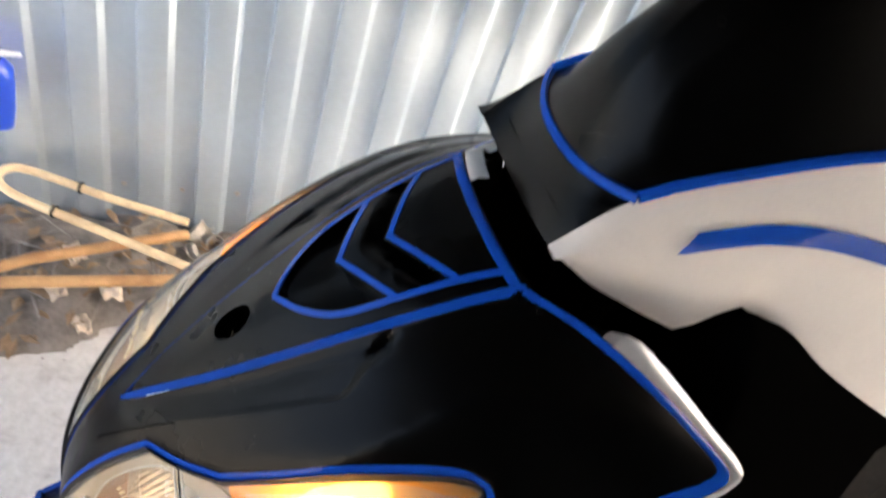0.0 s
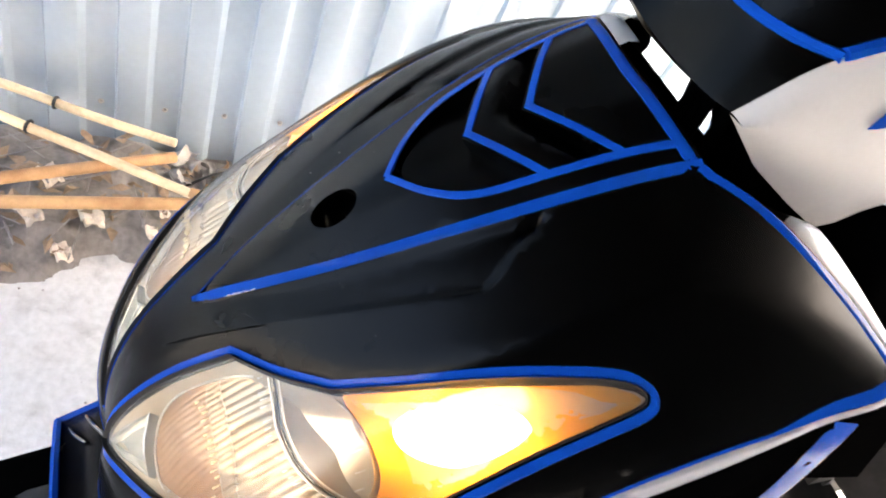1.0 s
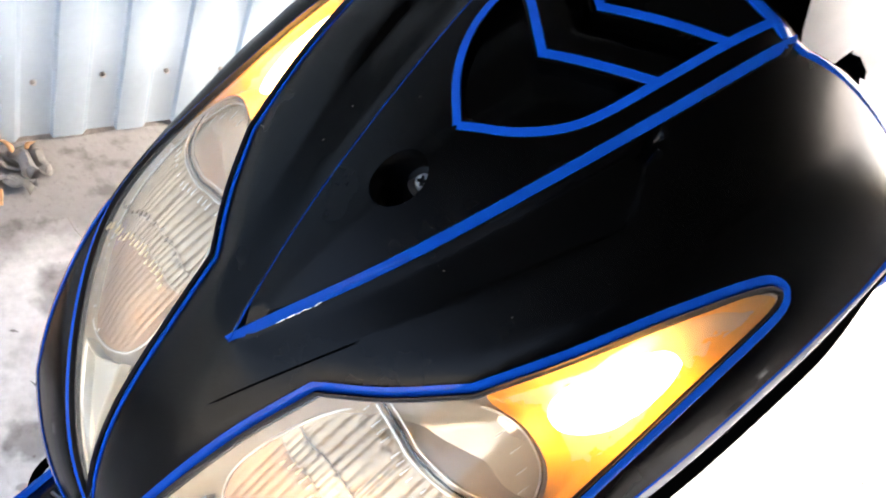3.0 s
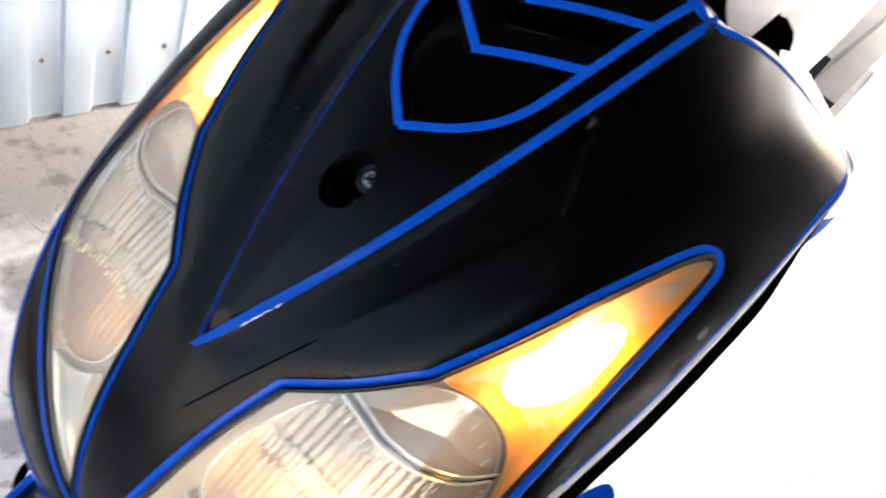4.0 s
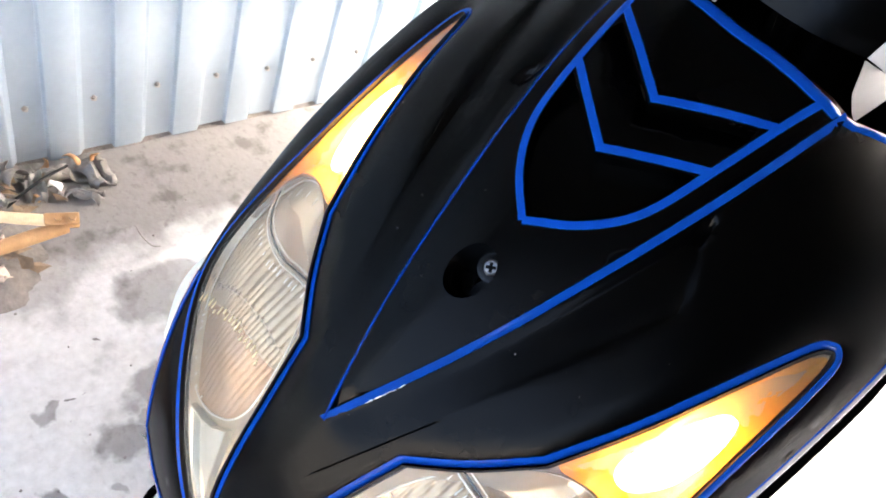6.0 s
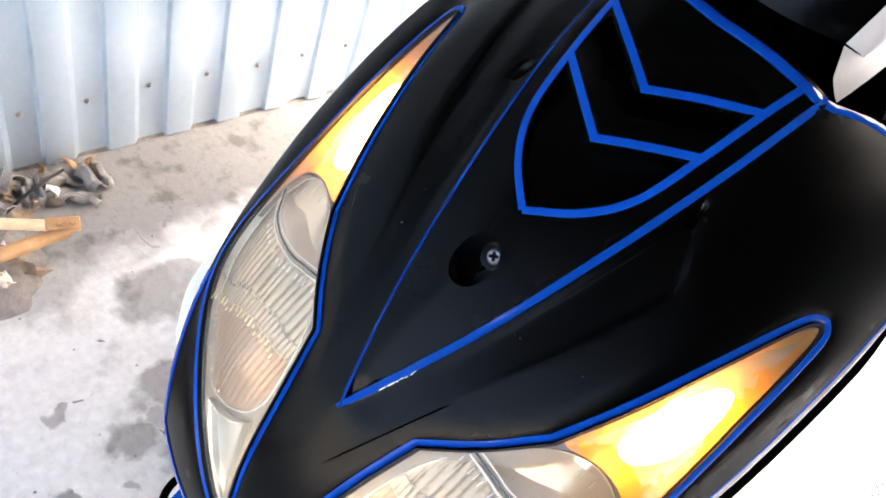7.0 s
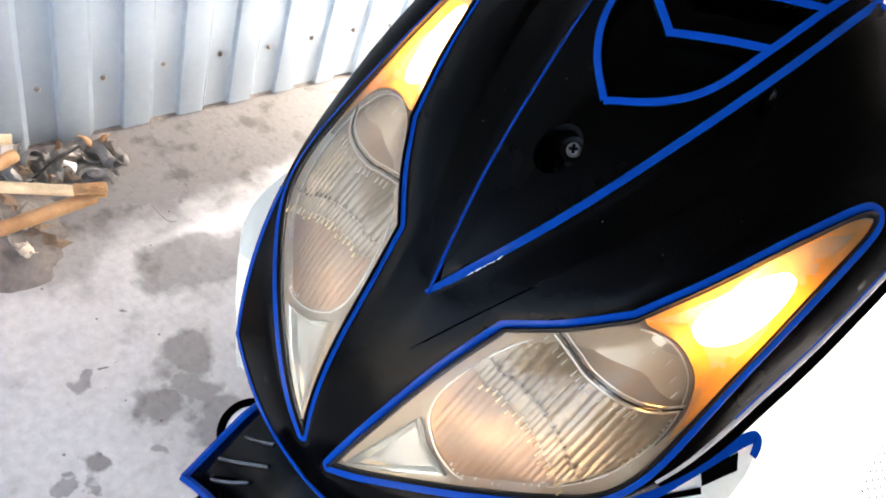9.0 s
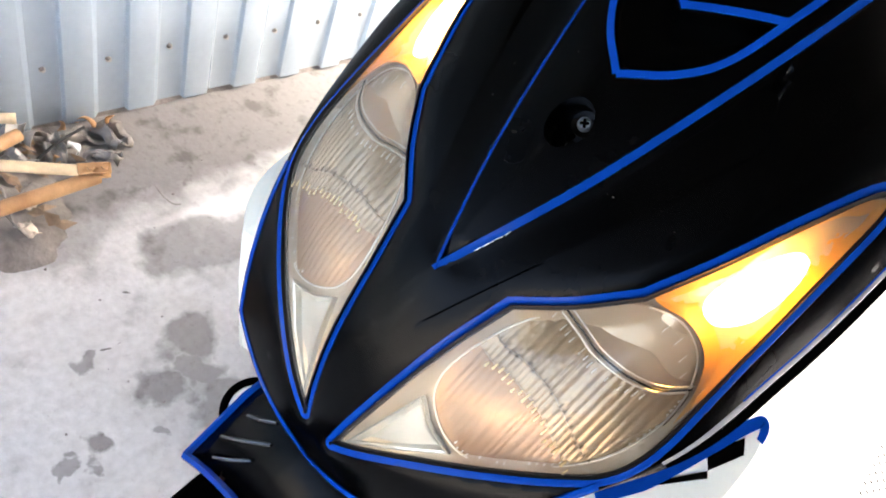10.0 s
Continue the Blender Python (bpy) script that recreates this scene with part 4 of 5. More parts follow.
def under_panel(sg):
    f = np.array([sg, 1, 1])
    sel = [k for k in range(len(RIM)) if RIM[k, 1] > -0.04 and RIM[k, 0] > 0.14 and RIM[k, 1] < 0.255]
    a = back[2][sel]
    lip = [a, a + np.array([-0.002, 0.004, -0.008]), a + np.array([-0.006, 0.012, -0.022])]
    down = a + np.array([-0.012, 0.02, -0.06])
    deep = a + np.array([-0.03, 0.03, -0.17])
    part("side_panel", grid_sheet([r * f for r in (*lip, down, deep)]), DULL_BLACK, scooter, "black side panel below the hood")
    # its rear edge drops steeply away from the hood's corner and carries a broad tape
    edge = catmull([(0.1945, 0.347, 0.868), (0.196, 0.354, 0.846), (0.1955, 0.365, 0.823), (0.193, 0.386, 0.790), (0.189, 0.422, 0.72), (0.180, 0.465, 0.62)], 5) * f
    wide = np.array([0.006 * sg, 0.0105, 0.0055])
    up = np.array([0.0003 * sg, -0.0005, 0.0006])
    part("blue_tape", grid_sheet([edge - wide * 0.5, edge - wide * 0.42 + up, edge + wide * 0.42 + up, edge + wide * 0.5]), BLUE, scooter, sharp=60)
    part("side_panel", grid_sheet([edge + wide * 0.4 + np.array([-0.004 * sg, 0.006, -0.02]), edge + wide * 0.5 - up, edge - wide * 0.5 - up, edge + np.array([0.0, -0.06, -0.045]), edge + np.array([-0.02 * sg, -0.12, -0.10])]), DULL_BLACK, scooter, "black side panel below the hood")
    out = catmull([(0.13, 0.03), (0.172, 0.014), (0.188, 0.022), (0.212, 0.045), (0.226, 0.075), (0.233, 0.12), (0.2345, 0.17), (0.232, 0.203), (0.2235, 0.221), (0.205, 0.214), (0.18, 0.19), (0.15, 0.17), (0.12, 0.14)], 5, closed=True)
    shelf = lambda p, up=0.0: np.stack([p[:, 0] * sg, p[:, 1], Z0 - 0.152 - 0.272 * (p[:, 0] - 0.21) + 0.326 * (p[:, 1] - 0.044) + up], 1)
    part("leg_shield", fill(out, lambda p: shelf(p, -0.004 * (1 - ramp(edge_distance(out, p), 0, 0.008))), (), (inset(out, 0.004), inset(out, 0.008)), 0.012), PALE_PLASTIC, scooter, "pale plastic leg shield with blue tape and checkered decal")
    ring = lambda by, up: shelf(inset(out, by), up)
    rows = [np.concatenate([r, r[:1]]) for r in (ring(0, -0.004), ring(-0.001, -0.012), ring(0.004, -0.08), ring(0.02, -0.2))]
    part("leg_shield_side", grid_sheet(rows), PALE_PLASTIC, scooter)
    line = catmull([(0.165, 0.07), (0.178, 0.094), (0.186, 0.111), (0.195, 0.14), (0.2045, 0.173), (0.2125, 0.201), (0.2185, 0.217), (0.2225, 0.219), (0.226, 0.214), (0.228, 0.206)], 5)
    t = np.gradient(line, axis=0)
    t /= np.linalg.norm(t, axis=1)[:, None]
    nr = np.stack([t[:, 1], -t[:, 0]], 1) * np.interp(np.arange(len(line)), [0, len(line) * 0.75, len(line)], [0.0046, 0.0046, 0.003])[:, None]
    part("blue_tape", grid_sheet([shelf(line + nr * k, 0.0012) for k in (-1, 1)]), BLUE, scooter)
    for q in (((0.2035, 0.163), (0.2175, 0.198), (0.2255, 0.188), (0.2125, 0.155)), ((0.1905, 0.118), (0.2122, 0.1542), (0.2160, 0.151), (0.1930, 0.116))):
        w = shelf(np.array(q), 0.001)
        part("check_decal", grid_sheet([w[:2], w[[3, 2]]]), BLACK, scooter)


under_panel(1)
under_panel(-1)

# inner body behind the mask, and the chin
bm = bmesh.new()
bmesh.ops.create_uvsphere(bm, u_segments=24, v_segments=14, radius=1)
bmesh.ops.transform(bm, matrix=Matrix.Translation((0, 0.30, Z0 - 0.12)) @ pose(0, 0, 0, -40) @ Matrix.Diagonal((0.14, 0.10, 0.27, 1)), verts=bm.verts)
part("inner_body", bm, DULL_BLACK, scooter)
rows = []
for s in np.linspace(-1, 1, 17):
    e = 0.109 * s
    rows.append([V3(e, -0.045 + 0.012 * (1 - s * s), -0.155 - 0.02 * (1 - abs(s))), V3(e * 0.9, -0.02, -0.2), V3(e * 0.8, 0.05, -0.3), V3(e * 0.7, 0.14, -0.42)])
part("chin", grid_sheet(rows), BLACK, scooter)


def fender_row(y, z, half, crown):
    return [V3(half * k, y, z + crown * (1 - k * k)) for k in np.linspace(-1, 1, 13)]


rows = [fender_row(y, z, h, c) for y, z, h, c in ((-0.088, -0.300, 0.086, 0.035), (-0.03, -0.262, 0.090, 0.045), (0.04, -0.245, 0.092, 0.05), (0.12, -0.26, 0.09, 0.05), (0.2, -0.32, 0.085, 0.045))]
fd = part("fender", grid_sheet(rows), BLACK, scooter, "gloss black front mudguard edged in blue")
thicken(fd, 0.004)
FENDER = np.array([(-0.088, -0.300, 0.086, 0.035), (-0.03, -0.262, 0.090, 0.045), (0.04, -0.245, 0.092, 0.05)])
for sg in (1, -1):
    for (x0, y0), (x1, y1) in (((0.074, -0.0645), (0.034, -0.0495)), ((0.064, -0.0785), (0.036, -0.0650)), ((0.071, -0.0430), (0.045, -0.0365))):
        c = []
        for k in np.linspace(0, 1, 7):
            x, y = x0 + (x1 - x0) * k, y0 + (y1 - y0) * k
            z, half, crown = (np.interp(y, FENDER[:, 0], FENDER[:, q]) for q in (1, 2, 3))
            c.append(tuple(V3(sg * x, y - 0.002 * math.sin(k * math.pi), z + crown * (1 - (x / half) ** 2) + 0.0006)))
        part("gill", tube(c, 0.0017, 8), GILL, scooter)
part("blue_tape", tube([tuple(q + np.array([0, -0.001, 0.001])) for q in rows[0]], 0.004, 6), BLUE, scooter)
for k in (0, -1):
    part("blue_tape", tube([tuple(r[k]) for r in rows], 0.004, 6), BLUE, scooter)
rows = [fender_row(y, z, h, c) for y, z, h, c in ((-0.30, -0.47, 0.045, 0.02), (-0.25, -0.40, 0.06, 0.028), (-0.17, -0.34, 0.066, 0.032), (-0.09, -0.315, 0.07, 0.034), (-0.02, -0.30, 0.07, 0.034))]
fd = part("fender_tip", grid_sheet(rows), DULL_BLACK, scooter)
thicken(fd, 0.004)
wc = V3(0, -0.02, -0.752 + 0.242)
ringp = [tuple(wc + np.array([0, 0.20 * math.cos(a), 0.20 * math.sin(a)])) for a in np.linspace(0, 2 * math.pi, 48, endpoint=False)]
wheel = part("front_wheel", tube(ringp, 0.042, 14, True), RUBBER, scooter, "black rubber tyre on a grey wheel")
ringp = [tuple(wc + np.array([0, 0.158 * math.cos(a), 0.158 * math.sin(a)])) for a in np.linspace(0, 2 * math.pi, 40, endpoint=False)]
part("rim", tube(ringp, 0.016, 8, True), STEEL, wheel)
for i in range(5):
    a = 2 * math.pi * i / 5
    bm = bmesh.new()
    bar(bm, wc + np.array([0, 0.03 * math.cos(a), 0.03 * math.sin(a)]), wc + np.array([0, 0.155 * math.cos(a), 0.155 * math.sin(a)]), 0.014, 8)
    part("spoke", bm, STEEL, wheel)
bm = bmesh.new()
bar(bm, wc - np.array([0.05, 0, 0]), wc + np.array([0.05, 0, 0]), 0.035, 16)
part("hub", bm, STEEL, wheel)

# black-rimmed white cover on the fork, half hidden behind the mudguard
face = Matrix.Translation((-0.086, -0.024, 0.468)) @ Vector((-0.15, -0.32, 0.93)).to_track_quat("Z", "Y").to_matrix().to_4x4()
ringp = [tuple(face @ Vector((0.025 * math.cos(a), 0.025 * math.sin(a), 0))) for a in np.linspace(0, 2 * math.pi, 40, endpoint=False)]
cover_ring = part("fork_cover", tube(ringp, 0.004, 10, True), DULL_BLACK, scooter, "round white fork cover with a black rim")
dish = [[tuple(face @ Vector((r * math.cos(a), r * math.sin(a), z))) for a in np.linspace(0, 2 * math.pi, 33)] for r, z in ((0.0235, -0.001), (0.019, 0.0015), (0.009, 0.0025), (0.001, 0.003))]
part("fork_cover_face", grid_sheet(dish), WHITE, cover_ring)

# ---------------------------------------------------------------- handlebar cowl
XC = -0.013
MIDLINE = catmull([(0.258, 0.222), (0.272, 0.268), (0.30, 0.345), (0.36, 0.41), (0.46, 0.44), (0.60, 0.44), (0.78, 0.40)], 6)
EDGE = catmull([(0.252, 0.232), (0.296, 0.275), (0.367, 0.302), (0.461, 0.327), (0.56, 0.335), (0.68, 0.325), (0.80, 0.30)], 6)


LOW_EDGE = np.array([(0.250, 0.232), (0.299, 0.197), (0.352, 0.170), (0.402, 0.147), (0.425, 0.166), (0.44, 0.181), (0.50, 0.148), (0.564, 0.098), (0.774, -0.001)])


def cowl_point(i, k):
    a = k * math.pi / 2
    w = abs(math.sin(a)) ** 2.4
    yz = MIDLINE[i] * (1 - w) + EDGE[i] * w
    half = 0.071 + 0.05 * (yz[0] - 0.252)
    return V3(XC + half * math.sin(a), yz[0], yz[1])


ks = np.linspace(-1, 1, 33)
part("cowl_top", grid_sheet([[cowl_point(i, k) for k in ks] for i in range(len(MIDLINE))]), BLACK, scooter, "matte black handlebar cowl")
for sg in (1, -1):
    rows = []
    for i in range(0, len(EDGE)):
        y, z = EDGE[i]
        p = cowl_point(i, sg)
        low = np.interp(y, LOW_EDGE[:, 0], LOW_EDGE[:, 1])
        rows.append([p + (V3(p[0] + sg * 0.012 * math.sin(math.pi * t), y, low) - p) * np.array([1, t, t]) for t in np.linspace(0, 1, 12)])
    part("cowl_side", grid_sheet(rows), SILVER if sg > 0 else BLACK, scooter, "silver grey side of the handlebar cowl" if sg > 0 else "")
    part("blue_tape", tube([tuple(cowl_point(i, sg * 0.985) + np.array([0, 0, 0.002])) for i in range(6, len(EDGE), 2)], 0.0042, 6), BLUE, scooter)
part("blue_tape", tube([tuple(cowl_point(6, k)) for k in np.linspace(-0.98, 0.98, 25)], 0.0036, 6), BLUE, scooter)
rows = []
for i in range(0, len(EDGE), 3):
    y, z = EDGE[i]
    h = 0.066 + 0.05 * (y - 0.252)
    zz = (0.236 - 0.575 * (y - 0.252) if y < 0.39 else 0.157 - 1.6 * (y - 0.39))
    rows.append([V3(XC + h * k, y + 0.012, max(zz, -0.09) + 0.006) for k in np.linspace(-1, 1, 9)])
part("cowl_floor", grid_sheet(rows), DULL_BLACK, scooter)
# the stripe lies on the silver side
arc = catmull([(0, 0.341, 0.2515), (0, 0.363, 0.257), (0, 0.406, 0.2645), (0, 0.459, 0.264), (0, 0.539, 0.249), (0, 0.62, 0.222)], 6)


def on_side(y, z):
    top, low = np.interp(y, EDGE[:, 0], EDGE[:, 1]), np.interp(y, LOW_EDGE[:, 0], LOW_EDGE[:, 1])
    return V3(XC + 0.0715 + 0.05 * (y - 0.252) + 0.012 * math.sin(math.pi * min(max((top - z) / (top - low), 0), 1)) + 0.0015, y, z)


part("blue_stripe", grid_sheet([[on_side(q[1] + (0.004 * d if k == 0 else 0), q[2] + d * 0.0085) for k, q in enumerate(arc)] for d in (-1, 0, 1)]), BLUE, scooter)
# inner leg shield behind the mask
SHIELD_SIDE = catmull([(0.40, -0.30), (0.405, -0.05), (0.412, 0.05), (0.430, 0.107), (0.446, 0.170), (0.48, 0.165), (0.52, 0.147), (0.62, 0.085), (0.84, -0.03)], 5)
rows = []
for x, d in ((0.02, 0.03), (0.03, 0.012), (0.06, 0.004), (0.074, 0.0), (0.084, 0.006), (0.09, 0.02), (0.10, 0.06)):
    c = np.array([0.55, -0.1])
    q = SHIELD_SIDE + (c - SHIELD_SIDE) / np.linalg.norm(c - SHIELD_SIDE, axis=1)[:, None] * d
    rows.append([V3(x, y, z) for y, z in q])
rows.append([V3(0.16, 0.55 + (y - 0.55) * 0.5, -0.2 + (z + 0.2) * 0.3) for y, z in SHIELD_SIDE])
part("inner_leg_shield", grid_sheet(rows), DULL_BLACK, scooter, "black inner leg shield")
bm = bmesh.new()
box(bm, (-0.13, 0.315, Z0 - 0.2), (0.045, 0.325, Z0 + 0.171))
bmesh.ops.bevel(bm, geom=bm.edges, offset=0.004, segments=2, affect="EDGES")
part("inner_cover", bm, DULL_BLACK, scooter)
# steering neck and cables in the gap
bm = bmesh.new()
bar(bm, V3(0.02, 0.33, 0.05), V3(0.02, 0.37, 0.33), 0.022, 16)
part("steering_neck", bm, DULL_BLACK, scooter)
rc = random.Random(7)
for i in range(9):
    x0, x1 = rc.uniform(-0.02, 0.04), rc.uniform(-0.03, 0.03)
    part("cable", tube([tuple(q) for q in catmull([V3(x0, 0.29, 0.06), V3(x0 + 0.012, 0.285 + rc.uniform(-0.015, 0.01), 0.15), V3((x0 + x1) / 2 + 0.01, 0.29 + rc.uniform(-0.01, 0.02), 0.22), V3(x1, 0.32, 0.29)], 6)], rc.choice((0.003, 0.004, 0.005)), 8), DULL_BLACK, scooter)

# footwell, rear body and seat behind the leg shield
def rounded_box(name, lo, hi, r, mat, label=""):
    bm = bmesh.new()
    box(bm, lo, hi)
    bmesh.ops.bevel(bm, geom=bm.edges, offset=r, segments=4, affect="EDGES")
    return part(name, bm, mat, scooter, label)


DUSTY = material("dusty_black_plastic", (0.030, 0.026, 0.023), 0.6, grain=0.3, grain_size=120, stain=0.6, stain_size=16, stain_colour=(0.012, 0.011, 0.010), spec=0.15)
rounded_box("floorboard", (-0.165, 0.40, 0.27), (0.165, 1.02, 0.335), 0.02, DUSTY, "dusty black footboard with raised ribs")
for k in range(5):
    rounded_box("rib", (-0.12 + 0.052 * k, 0.46, 0.33), (-0.088 + 0.052 * k, 0.90, 0.342), 0.004, DUSTY)
rounded_box("rear_body", (-0.155, 0.92, 0.30), (0.155, 1.75, 0.70), 0.06, DUSTY, "black rear body of the scooter")
rounded_box("seat", (-0.14, 0.93, 0.69), (0.14, 1.65, 0.79), 0.045, RUBBER, "black padded seat")
for sg in (1, -1):
    bm = bmesh.new()
    bar(bm, (sg * 0.158, 0.97, 0.60), (sg * 0.158, 1.70, 0.66), 0.006, 8)
    part("body_stripe", bm, SILVER, scooter)
ringp = [(0.0, 1.28 + 0.225 * math.cos(a), 0.27 + 0.225 * math.sin(a)) for a in np.linspace(0, 2 * math.pi, 48, endpoint=False)]
part("rear_wheel", tube(ringp, 0.045, 14, True), RUBBER, scooter, "black rubber rear tyre")

# ---------------------------------------------------------------- scrap by the wall
def at(x, y, z):
    return (x, y, z + Z0)



def crumple(name, label, category, where, size, mat, seed, tall=0.5, group=""):
    """A bent, torn bit of sheet."""
    r = random.Random(seed)
    n = 7
    rows = []
    for i in range(n):
        row = []
        for j in range(n):
            u, v = (i / (n - 1) - 0.5), (j / (n - 1) - 0.5)
            k = 1 + 0.35 * noise.noise((u * 3 + seed, v * 3, 1.7))
            row.append((size[0] * u * k, size[1] * v * k, size[2] * (tall + noise.noise((u * 2.6, v * 2.6 + seed, 3.1)) + 0.12 * noise.noise((u * 7, v * 7, seed)))))
        rows.append(row)
    low = min(q[2] for row in rows for q in row)
    rows = [[(x, y, z - low) for x, y, z in row] for row in rows]
    ob = part(name, grid_sheet(rows), mat, sharp=35)
    ob.matrix_world = Matrix.Translation(where) @ pose(0, 0, 0, 0, 0, r.uniform(0, 360))
    thicken(ob, 0.0012)
    return tagged(ob, label, category, group)


def mound_height(x, y):
    d = math.hypot((x + 0.86) / 0.24, (y + 0.22) / 0.42)
    return max(0.0, 0.075 * (1 - d * d) + 0.028 * noise.noise((x * 9, y * 9, 0)) + 0.014 * noise.noise((x * 26, y * 26, 4))) if d < 1.25 else 0.0


rows = []
for i in range(104):
    y = -0.80 + i * 0.0108
    rows.append([(x, y, mound_height(x, y) - 0.003) for x in np.linspace(-1.02, -0.56, 52)])
tagged(part("earth_pile", grid_sheet(rows), DIRT, sharp=180), "heap of grey-brown earth and litter against the wall", "dirt", kind="stuff")

rl = random.Random(21)
bm = bmesh.new()
for i in range(260):
    x, y = -0.95 + 0.42 * rl.random() ** 1.2, rl.uniform(-0.62, 0.33)
    keep = mound_height(x, y) > 0.004 or (x < -0.78 and y < 0.12)
    if not keep:
        continue
    a, L = rl.uniform(0, 6.28), rl.uniform(0.008, 0.028)
    z = mound_height(x, y) + rl.uniform(0.002, 0.012)
    tz = [rl.uniform(-0.006, 0.010) for _ in range(5)]
    c, sn = math.cos(a), math.sin(a)
    pts = [(-L, 0), (-L * 0.2, L * 0.45), (L, 0), (-L * 0.2, -L * 0.45)]
    mid = bm.verts.new((x, y, z + abs(tz[4])))
    v = [bm.verts.new((x + px * c - py * sn, y + px * sn + py * c, z + t)) for (px, py), t in zip(pts, tz)]
    for k in range(4):
        bm.faces.new((v[k], v[(k + 1) % 4], mid))
tagged(part("leaf_litter", bm, LEAF, smooth=False), "scattered dry brown leaves and chips", "leaves", kind="stuff")
bm = bmesh.new()
for i in range(60):
    x, y = -0.93 + 0.24 * rl.random(), rl.uniform(-0.55, 0.08)
    z = mound_height(x, y) + 0.004
    a, L = rl.uniform(0, 3.14), rl.uniform(0.02, 0.07)
    bar(bm, (x - L * math.cos(a), y - L * math.sin(a), z), (x + L * math.cos(a), y + L * math.sin(a), z + rl.uniform(0, 0.03)), rl.uniform(0.0012, 0.003), 5)
tagged(part("twigs", bm, SCRAP), "thin grey twigs and wire ends", "twigs", kind="stuff")
PALE = material("pale_dry_scrap", (0.62, 0.52, 0.42), 0.8, grain=0.2, stain=0.5, stain_size=30)
for k, (x, y, sx) in enumerate(((-0.73, -0.06, 0.05), (-0.70, 0.045, 0.03), (-0.72, -0.16, 0.05), (-0.80, -0.13, 0.045), (-0.76, 0.07, 0.03), (-0.66, -0.11, 0.04))):
    crumple("torn_scrap", "torn pale scrap lying on the litter", "scrap", (x, y, mound_height(x, y) + 0.006), (sx, sx * 0.7, sx * 0.5), PALE, 30 + k, group="scraps")
for k, (x, y, sx) in enumerate(((-0.885, 0.285, 0.085), (-0.905, 0.215, 0.07), (-0.875, 0.17, 0.06), (-0.83, 0.25, 0.05), (-0.92, 0.12, 0.07), (-0.855, 0.10, 0.05))):
    crumple("metal_scrap", "crumpled grey sheet-metal scrap at the foot of the wall", "scrap", (x, y, max(mound_height(x, y), 0.001)), (sx, sx * 0.6, sx * 0.45), SCRAP, 50 + k, group="metal scraps")
# curled offcuts among the scrap
OFFCUT = [(-0.90, 0.30, 0.036, RUST), (-0.885, 0.255, 0.05, SCRAP), (-0.93, 0.20, 0.045, RUST), (-0.87, 0.20, 0.03, WHITE), (-0.90, 0.15, 0.05, SCRAP), (-0.86, 0.305, 0.028, SCRAP), (-0.925, 0.26, 0.04, RUST), (-0.85, 0.16, 0.03, RUST), (-0.84, 0.225, 0.04, SCRAP)]
for k, (x, y, size, mat) in enumerate(OFFCUT):
    ro = random.Random(80 + k)
    sweep, wide_, a0 = ro.uniform(2.0, 4.6), size * ro.uniform(0.25, 0.5), ro.uniform(0, 6.28)
    spin = pose(0, 0, 0, ro.uniform(-25, 25), ro.uniform(-20, 20), ro.uniform(0, 360))
    rows = []
    for i in range(15):
        a = a0 + sweep * i / 14
        r = size * (0.35 + 0.25 * i / 14)
        rows.append([tuple(spin @ Vector((r * math.cos(a), w * wide_ * (1 + 0.2 * math.sin(3 * a)), r * math.sin(a) * 0.8))) for w in (-0.5, 0.0, 0.5)])
    low = min(q[2] for row in rows for q in row)
    ob = part("metal_offcut", grid_sheet([[(q[0] + x, q[1] + y, q[2] - low + max(mound_height(x, y), 0.001)) for q in row] for row in rows]), mat, sharp=60)
    thicken(ob, 0.0014)
    tagged(ob, {RUST: "curled rusty strip of scrap metal by the wall", WHITE: "curled pale strip of scrap by the wall", SCRAP: "curled grey strip of scrap metal by the wall"}[mat], "scrap", "metal offcuts")
wire = catmull([(-0.90, 0.24, 0.03), (-0.86, 0.17, 0.05), (-0.85, 0.10, 0.012), (-0.83, 0.04, 0.006), (-0.80, -0.02, 0.02)], 6)
tagged(part("loose_wire", tube([tuple(q) for q in wire], 0.003, 6), RUBBER), "bent dark wire on the floor by the wall", "wire")
# a thin dark crack in the floor, built as a slim raised tube
tw = catmull([(-0.735, 0.29, 0.002), (-0.705, 0.287, 0.004), (-0.68, 0.293, 0.002), (-0.672, 0.305, 0.002)], 4)
tagged(part("twig", tube([tuple(q) for q in tw], 0.0009, 5), SCRAP), "thin dark crack in the concrete, built as a raised line", "twig")
rs = random.Random(3)
bm = bmesh.new()
for i in range(40):
    x, y = rs.uniform(-0.8, -0.15), rs.uniform(-0.2, 0.6)
    r = rs.uniform(0.0008, 0.0028)
    bar(bm, (x, y, 0), (x + r * 0.5, y, r * 1.2), r, 5, r * 0.5)
tagged(part("grit", bm, SCRAP, smooth=False), "small dark grit on the concrete", "grit", kind="stuff")

# blue bottle hung on the wall
bo = thing("plastic_bottle", "blue plastic bottle with a black cap hanging on the wall", "bottle")
prof = [(0.006, 0), (0.020, 0.004), (0.027, 0.05), (0.030, 0.10), (0.030, 0.125), (0.018, 0.14), (0.010, 0.146)]
bc = (-0.895, -0.243, 0.330)
part("bottle_body", grid_sheet([[(bc[0] + r * math.cos(a), bc[1] + r * math.sin(a), bc[2] + z) for a in np.linspace(0, 2 * math.pi, 20, endpoint=False)] for r, z in prof], True), BLUE_PLASTIC, bo)
bm = bmesh.new()
bar(bm, (bc[0], bc[1], bc[2] + 0.144), (bc[0], bc[1], bc[2] + 0.168), 0.013, 14)
part("cap", bm, RUBBER, bo)
bm = bmesh.new()
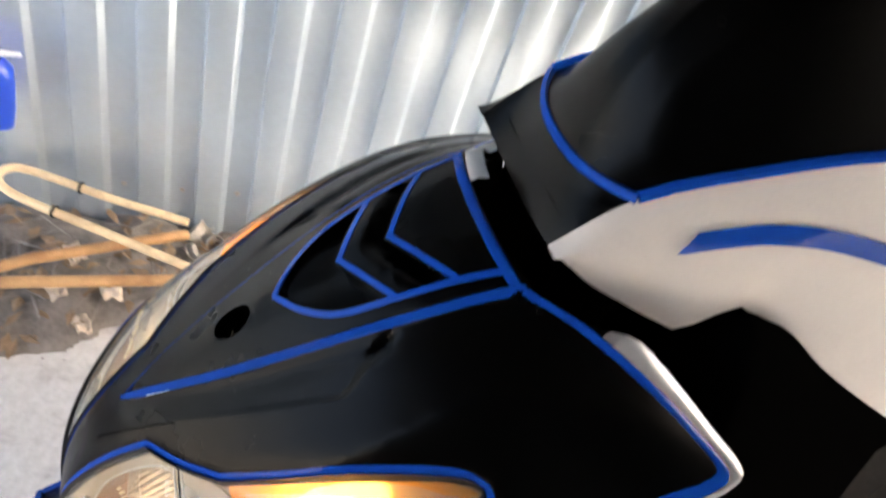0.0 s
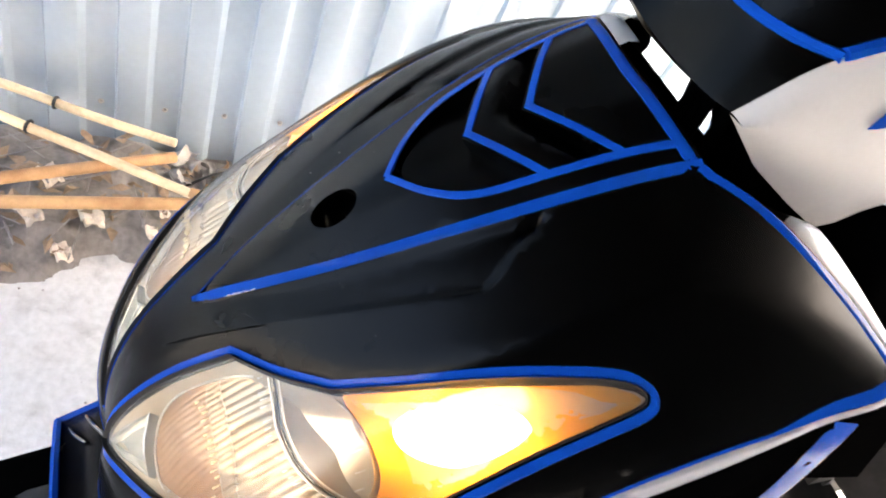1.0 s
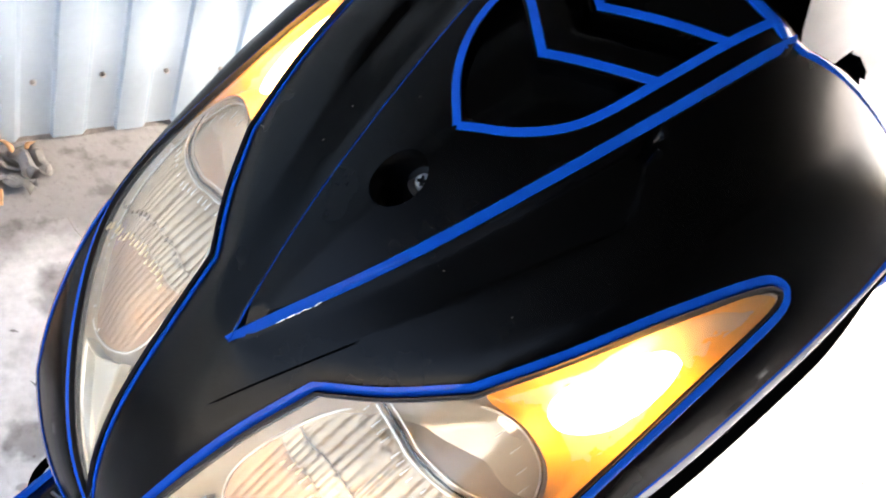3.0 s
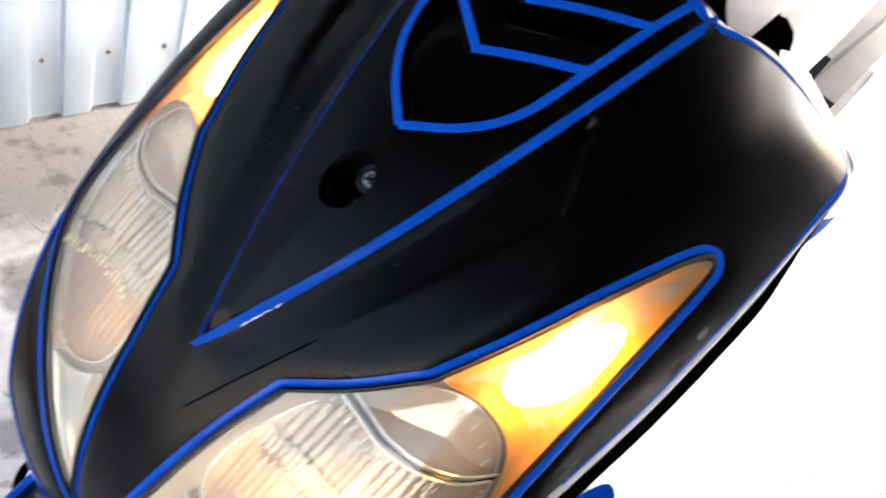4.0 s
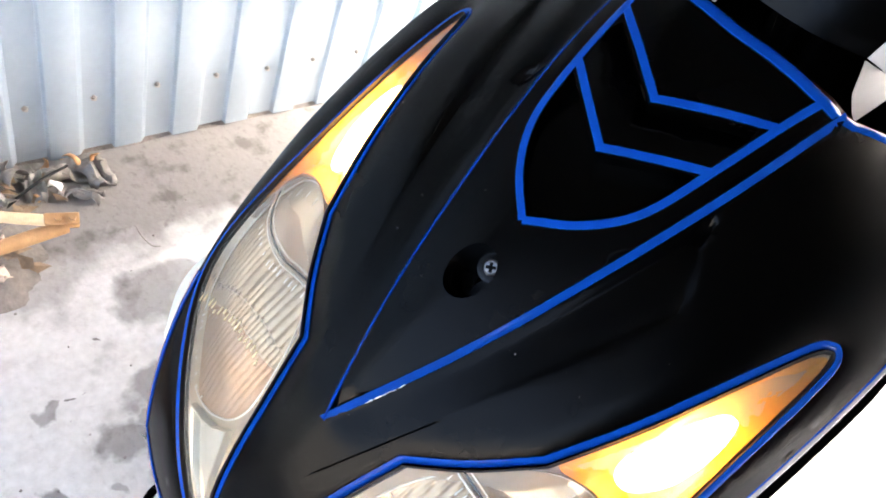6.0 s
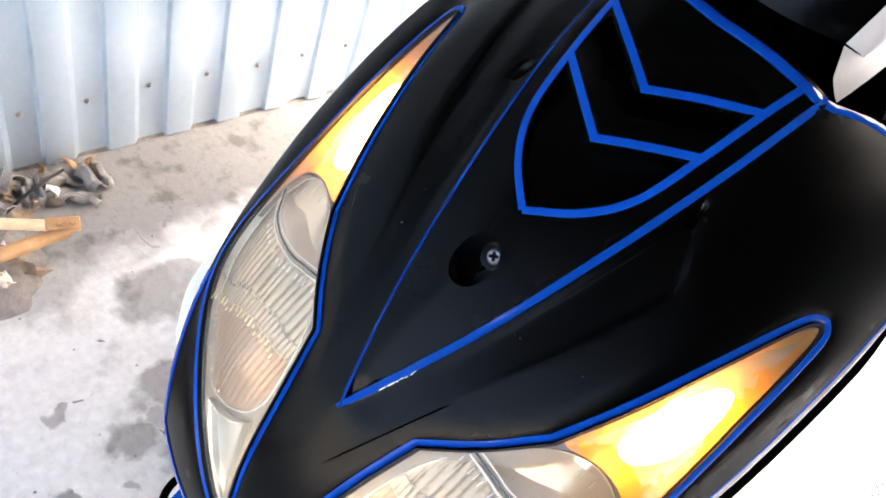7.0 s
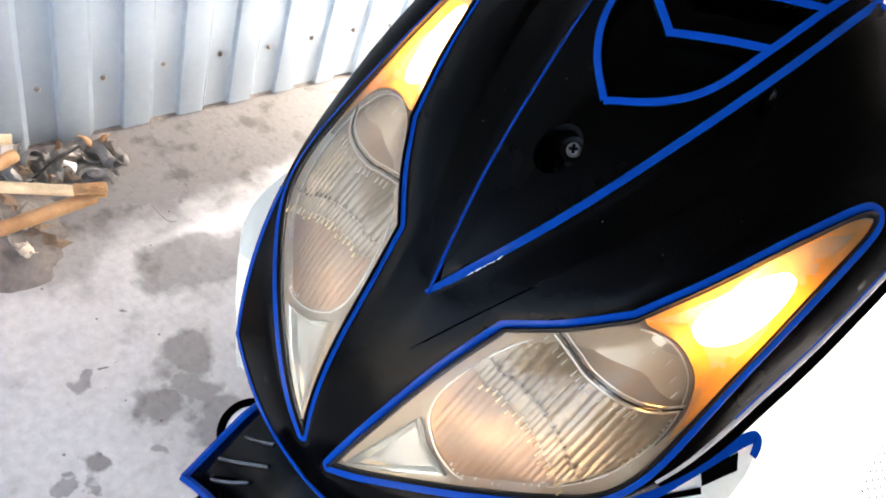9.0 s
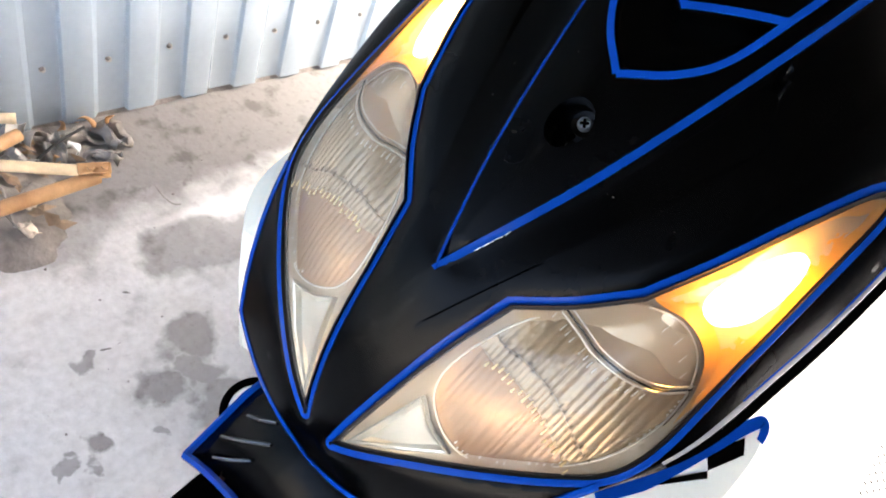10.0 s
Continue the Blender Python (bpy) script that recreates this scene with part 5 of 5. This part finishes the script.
bar(bm, (bc[0], bc[1], bc[2] + 0.155), (bc[0] + 0.005, bc[1] + 0.045, bc[2] + 0.158), 0.006, 8, 0.004)
part("spout", bm, WHITE, bo)
bm = bmesh.new()
bar(bm, (bc[0], bc[1], bc[2] + 0.16), (-0.965, bc[1], bc[2] + 0.18), 0.003, 6)
part("hook", bm, STEEL, bo)

fr = thing("tube_frame", "long bent ochre tube frame lying rusted by the wall", "frame")
pts = catmull([at(-0.80, 0.085, -0.565), at(-0.86, -0.06, -0.562), at(-0.925, -0.205, -0.555), at(-0.925, -0.25, -0.548), at(-0.88, -0.262, -0.54), at(-0.83, -0.22, -0.54), at(-0.735, -0.07, -0.535), at(-0.63, 0.095, -0.53)], 6)
part("tube", tube([tuple(q) for q in pts], 0.0085, 10), PALE_TUBE, fr)
for cx, cy, cz, dx, dy in ((-0.886, -0.119, -0.5585, -0.41, -0.91), (-0.79, -0.157, -0.5375, 0.52, 0.85)):
    side_v, c = Vector((-dy, dx, 0)), Vector(at(cx, cy, cz))
    part("tie", tube([c + 0.0105 * (math.cos(a) * side_v + math.sin(a) * Vector((0, 0, 1))) for a in np.linspace(0, 2 * math.pi, 14, endpoint=False)], 0.003, 6, True), RUBBER, fr, "black tie round the tube")
for k, dz in enumerate((-0.010, 0.010)):
    bm = bmesh.new()
    box(bm, (-0.009, -0.024, dz - 0.002), (0.009, 0.022, dz + 0.002), Matrix.Translation(at(-0.62, 0.115, -0.53)) @ pose(0, 0, 0, 0, 25, -22))
    bmesh.ops.bevel(bm, geom=bm.edges, offset=0.0015, segments=1, affect="EDGES")
    part("bracket", bm, RUST, fr)
for dy in (-0.006, 0.013):
    bm = bmesh.new()
    m = Matrix.Translation(at(-0.62, 0.115, -0.53)) @ pose(0, 0, 0, 0, 25, -22)
    bar(bm, m @ Vector((0, dy, -0.017)), m @ Vector((0, dy, 0.019)), 0.005, 6)
    part("bolt", bm, RUST, fr)
fr2 = thing("rusty_pipe", "straight rusty brown pipe lying on the scrap", "pipe")
part("pipe", tube([at(-0.62, 0.12, -0.545), at(-0.62, -0.19, -0.55), at(-0.61, -0.6, -0.56)], 0.011, 10), RUST, fr2)
fr3 = thing("rusty_pipe", "thin rusty pipe lying across the scrap", "pipe")
part("pipe", tube([at(-0.80, 0.085, -0.60), at(-0.69, -0.19, -0.565), at(-0.55, -0.5, -0.56)], 0.011, 10), RUST, fr3)


# perforated mat lying out in the sun behind the scooter
mat_ob = thing("perforated_mat", "pale perforated rubber mat lying on the sunlit concrete", "mat")
bm = bmesh.new()
box(bm, (0.585, 0.95, 0.0), (0.95, 1.75, 0.0016))
part("sheet", bm, WHITE, mat_ob)
bm = bmesh.new()
for i in range(17):
    for j in range(44):
        x, y = 0.605 + 0.02 * i + 0.01 * (j % 2), 0.98 + 0.0168 * j
        a = radians(-35)
        d = Vector((math.cos(a), math.sin(a), 0)) * 0.005
        e = Vector((-math.sin(a), math.cos(a), 0)) * 0.0028
        vs = [bm.verts.new(Vector((x, y, 0.0021)) + q) for q in (d + e * 0.5, d * 0.5 + e, -d * 0.5 + e, -d + e * 0.5, -d - e * 0.5, -d * 0.5 - e, d * 0.5 - e, d - e * 0.5)]
        bm.faces.new(vs)
part("hole", bm, RUBBER, mat_ob, smooth=False)
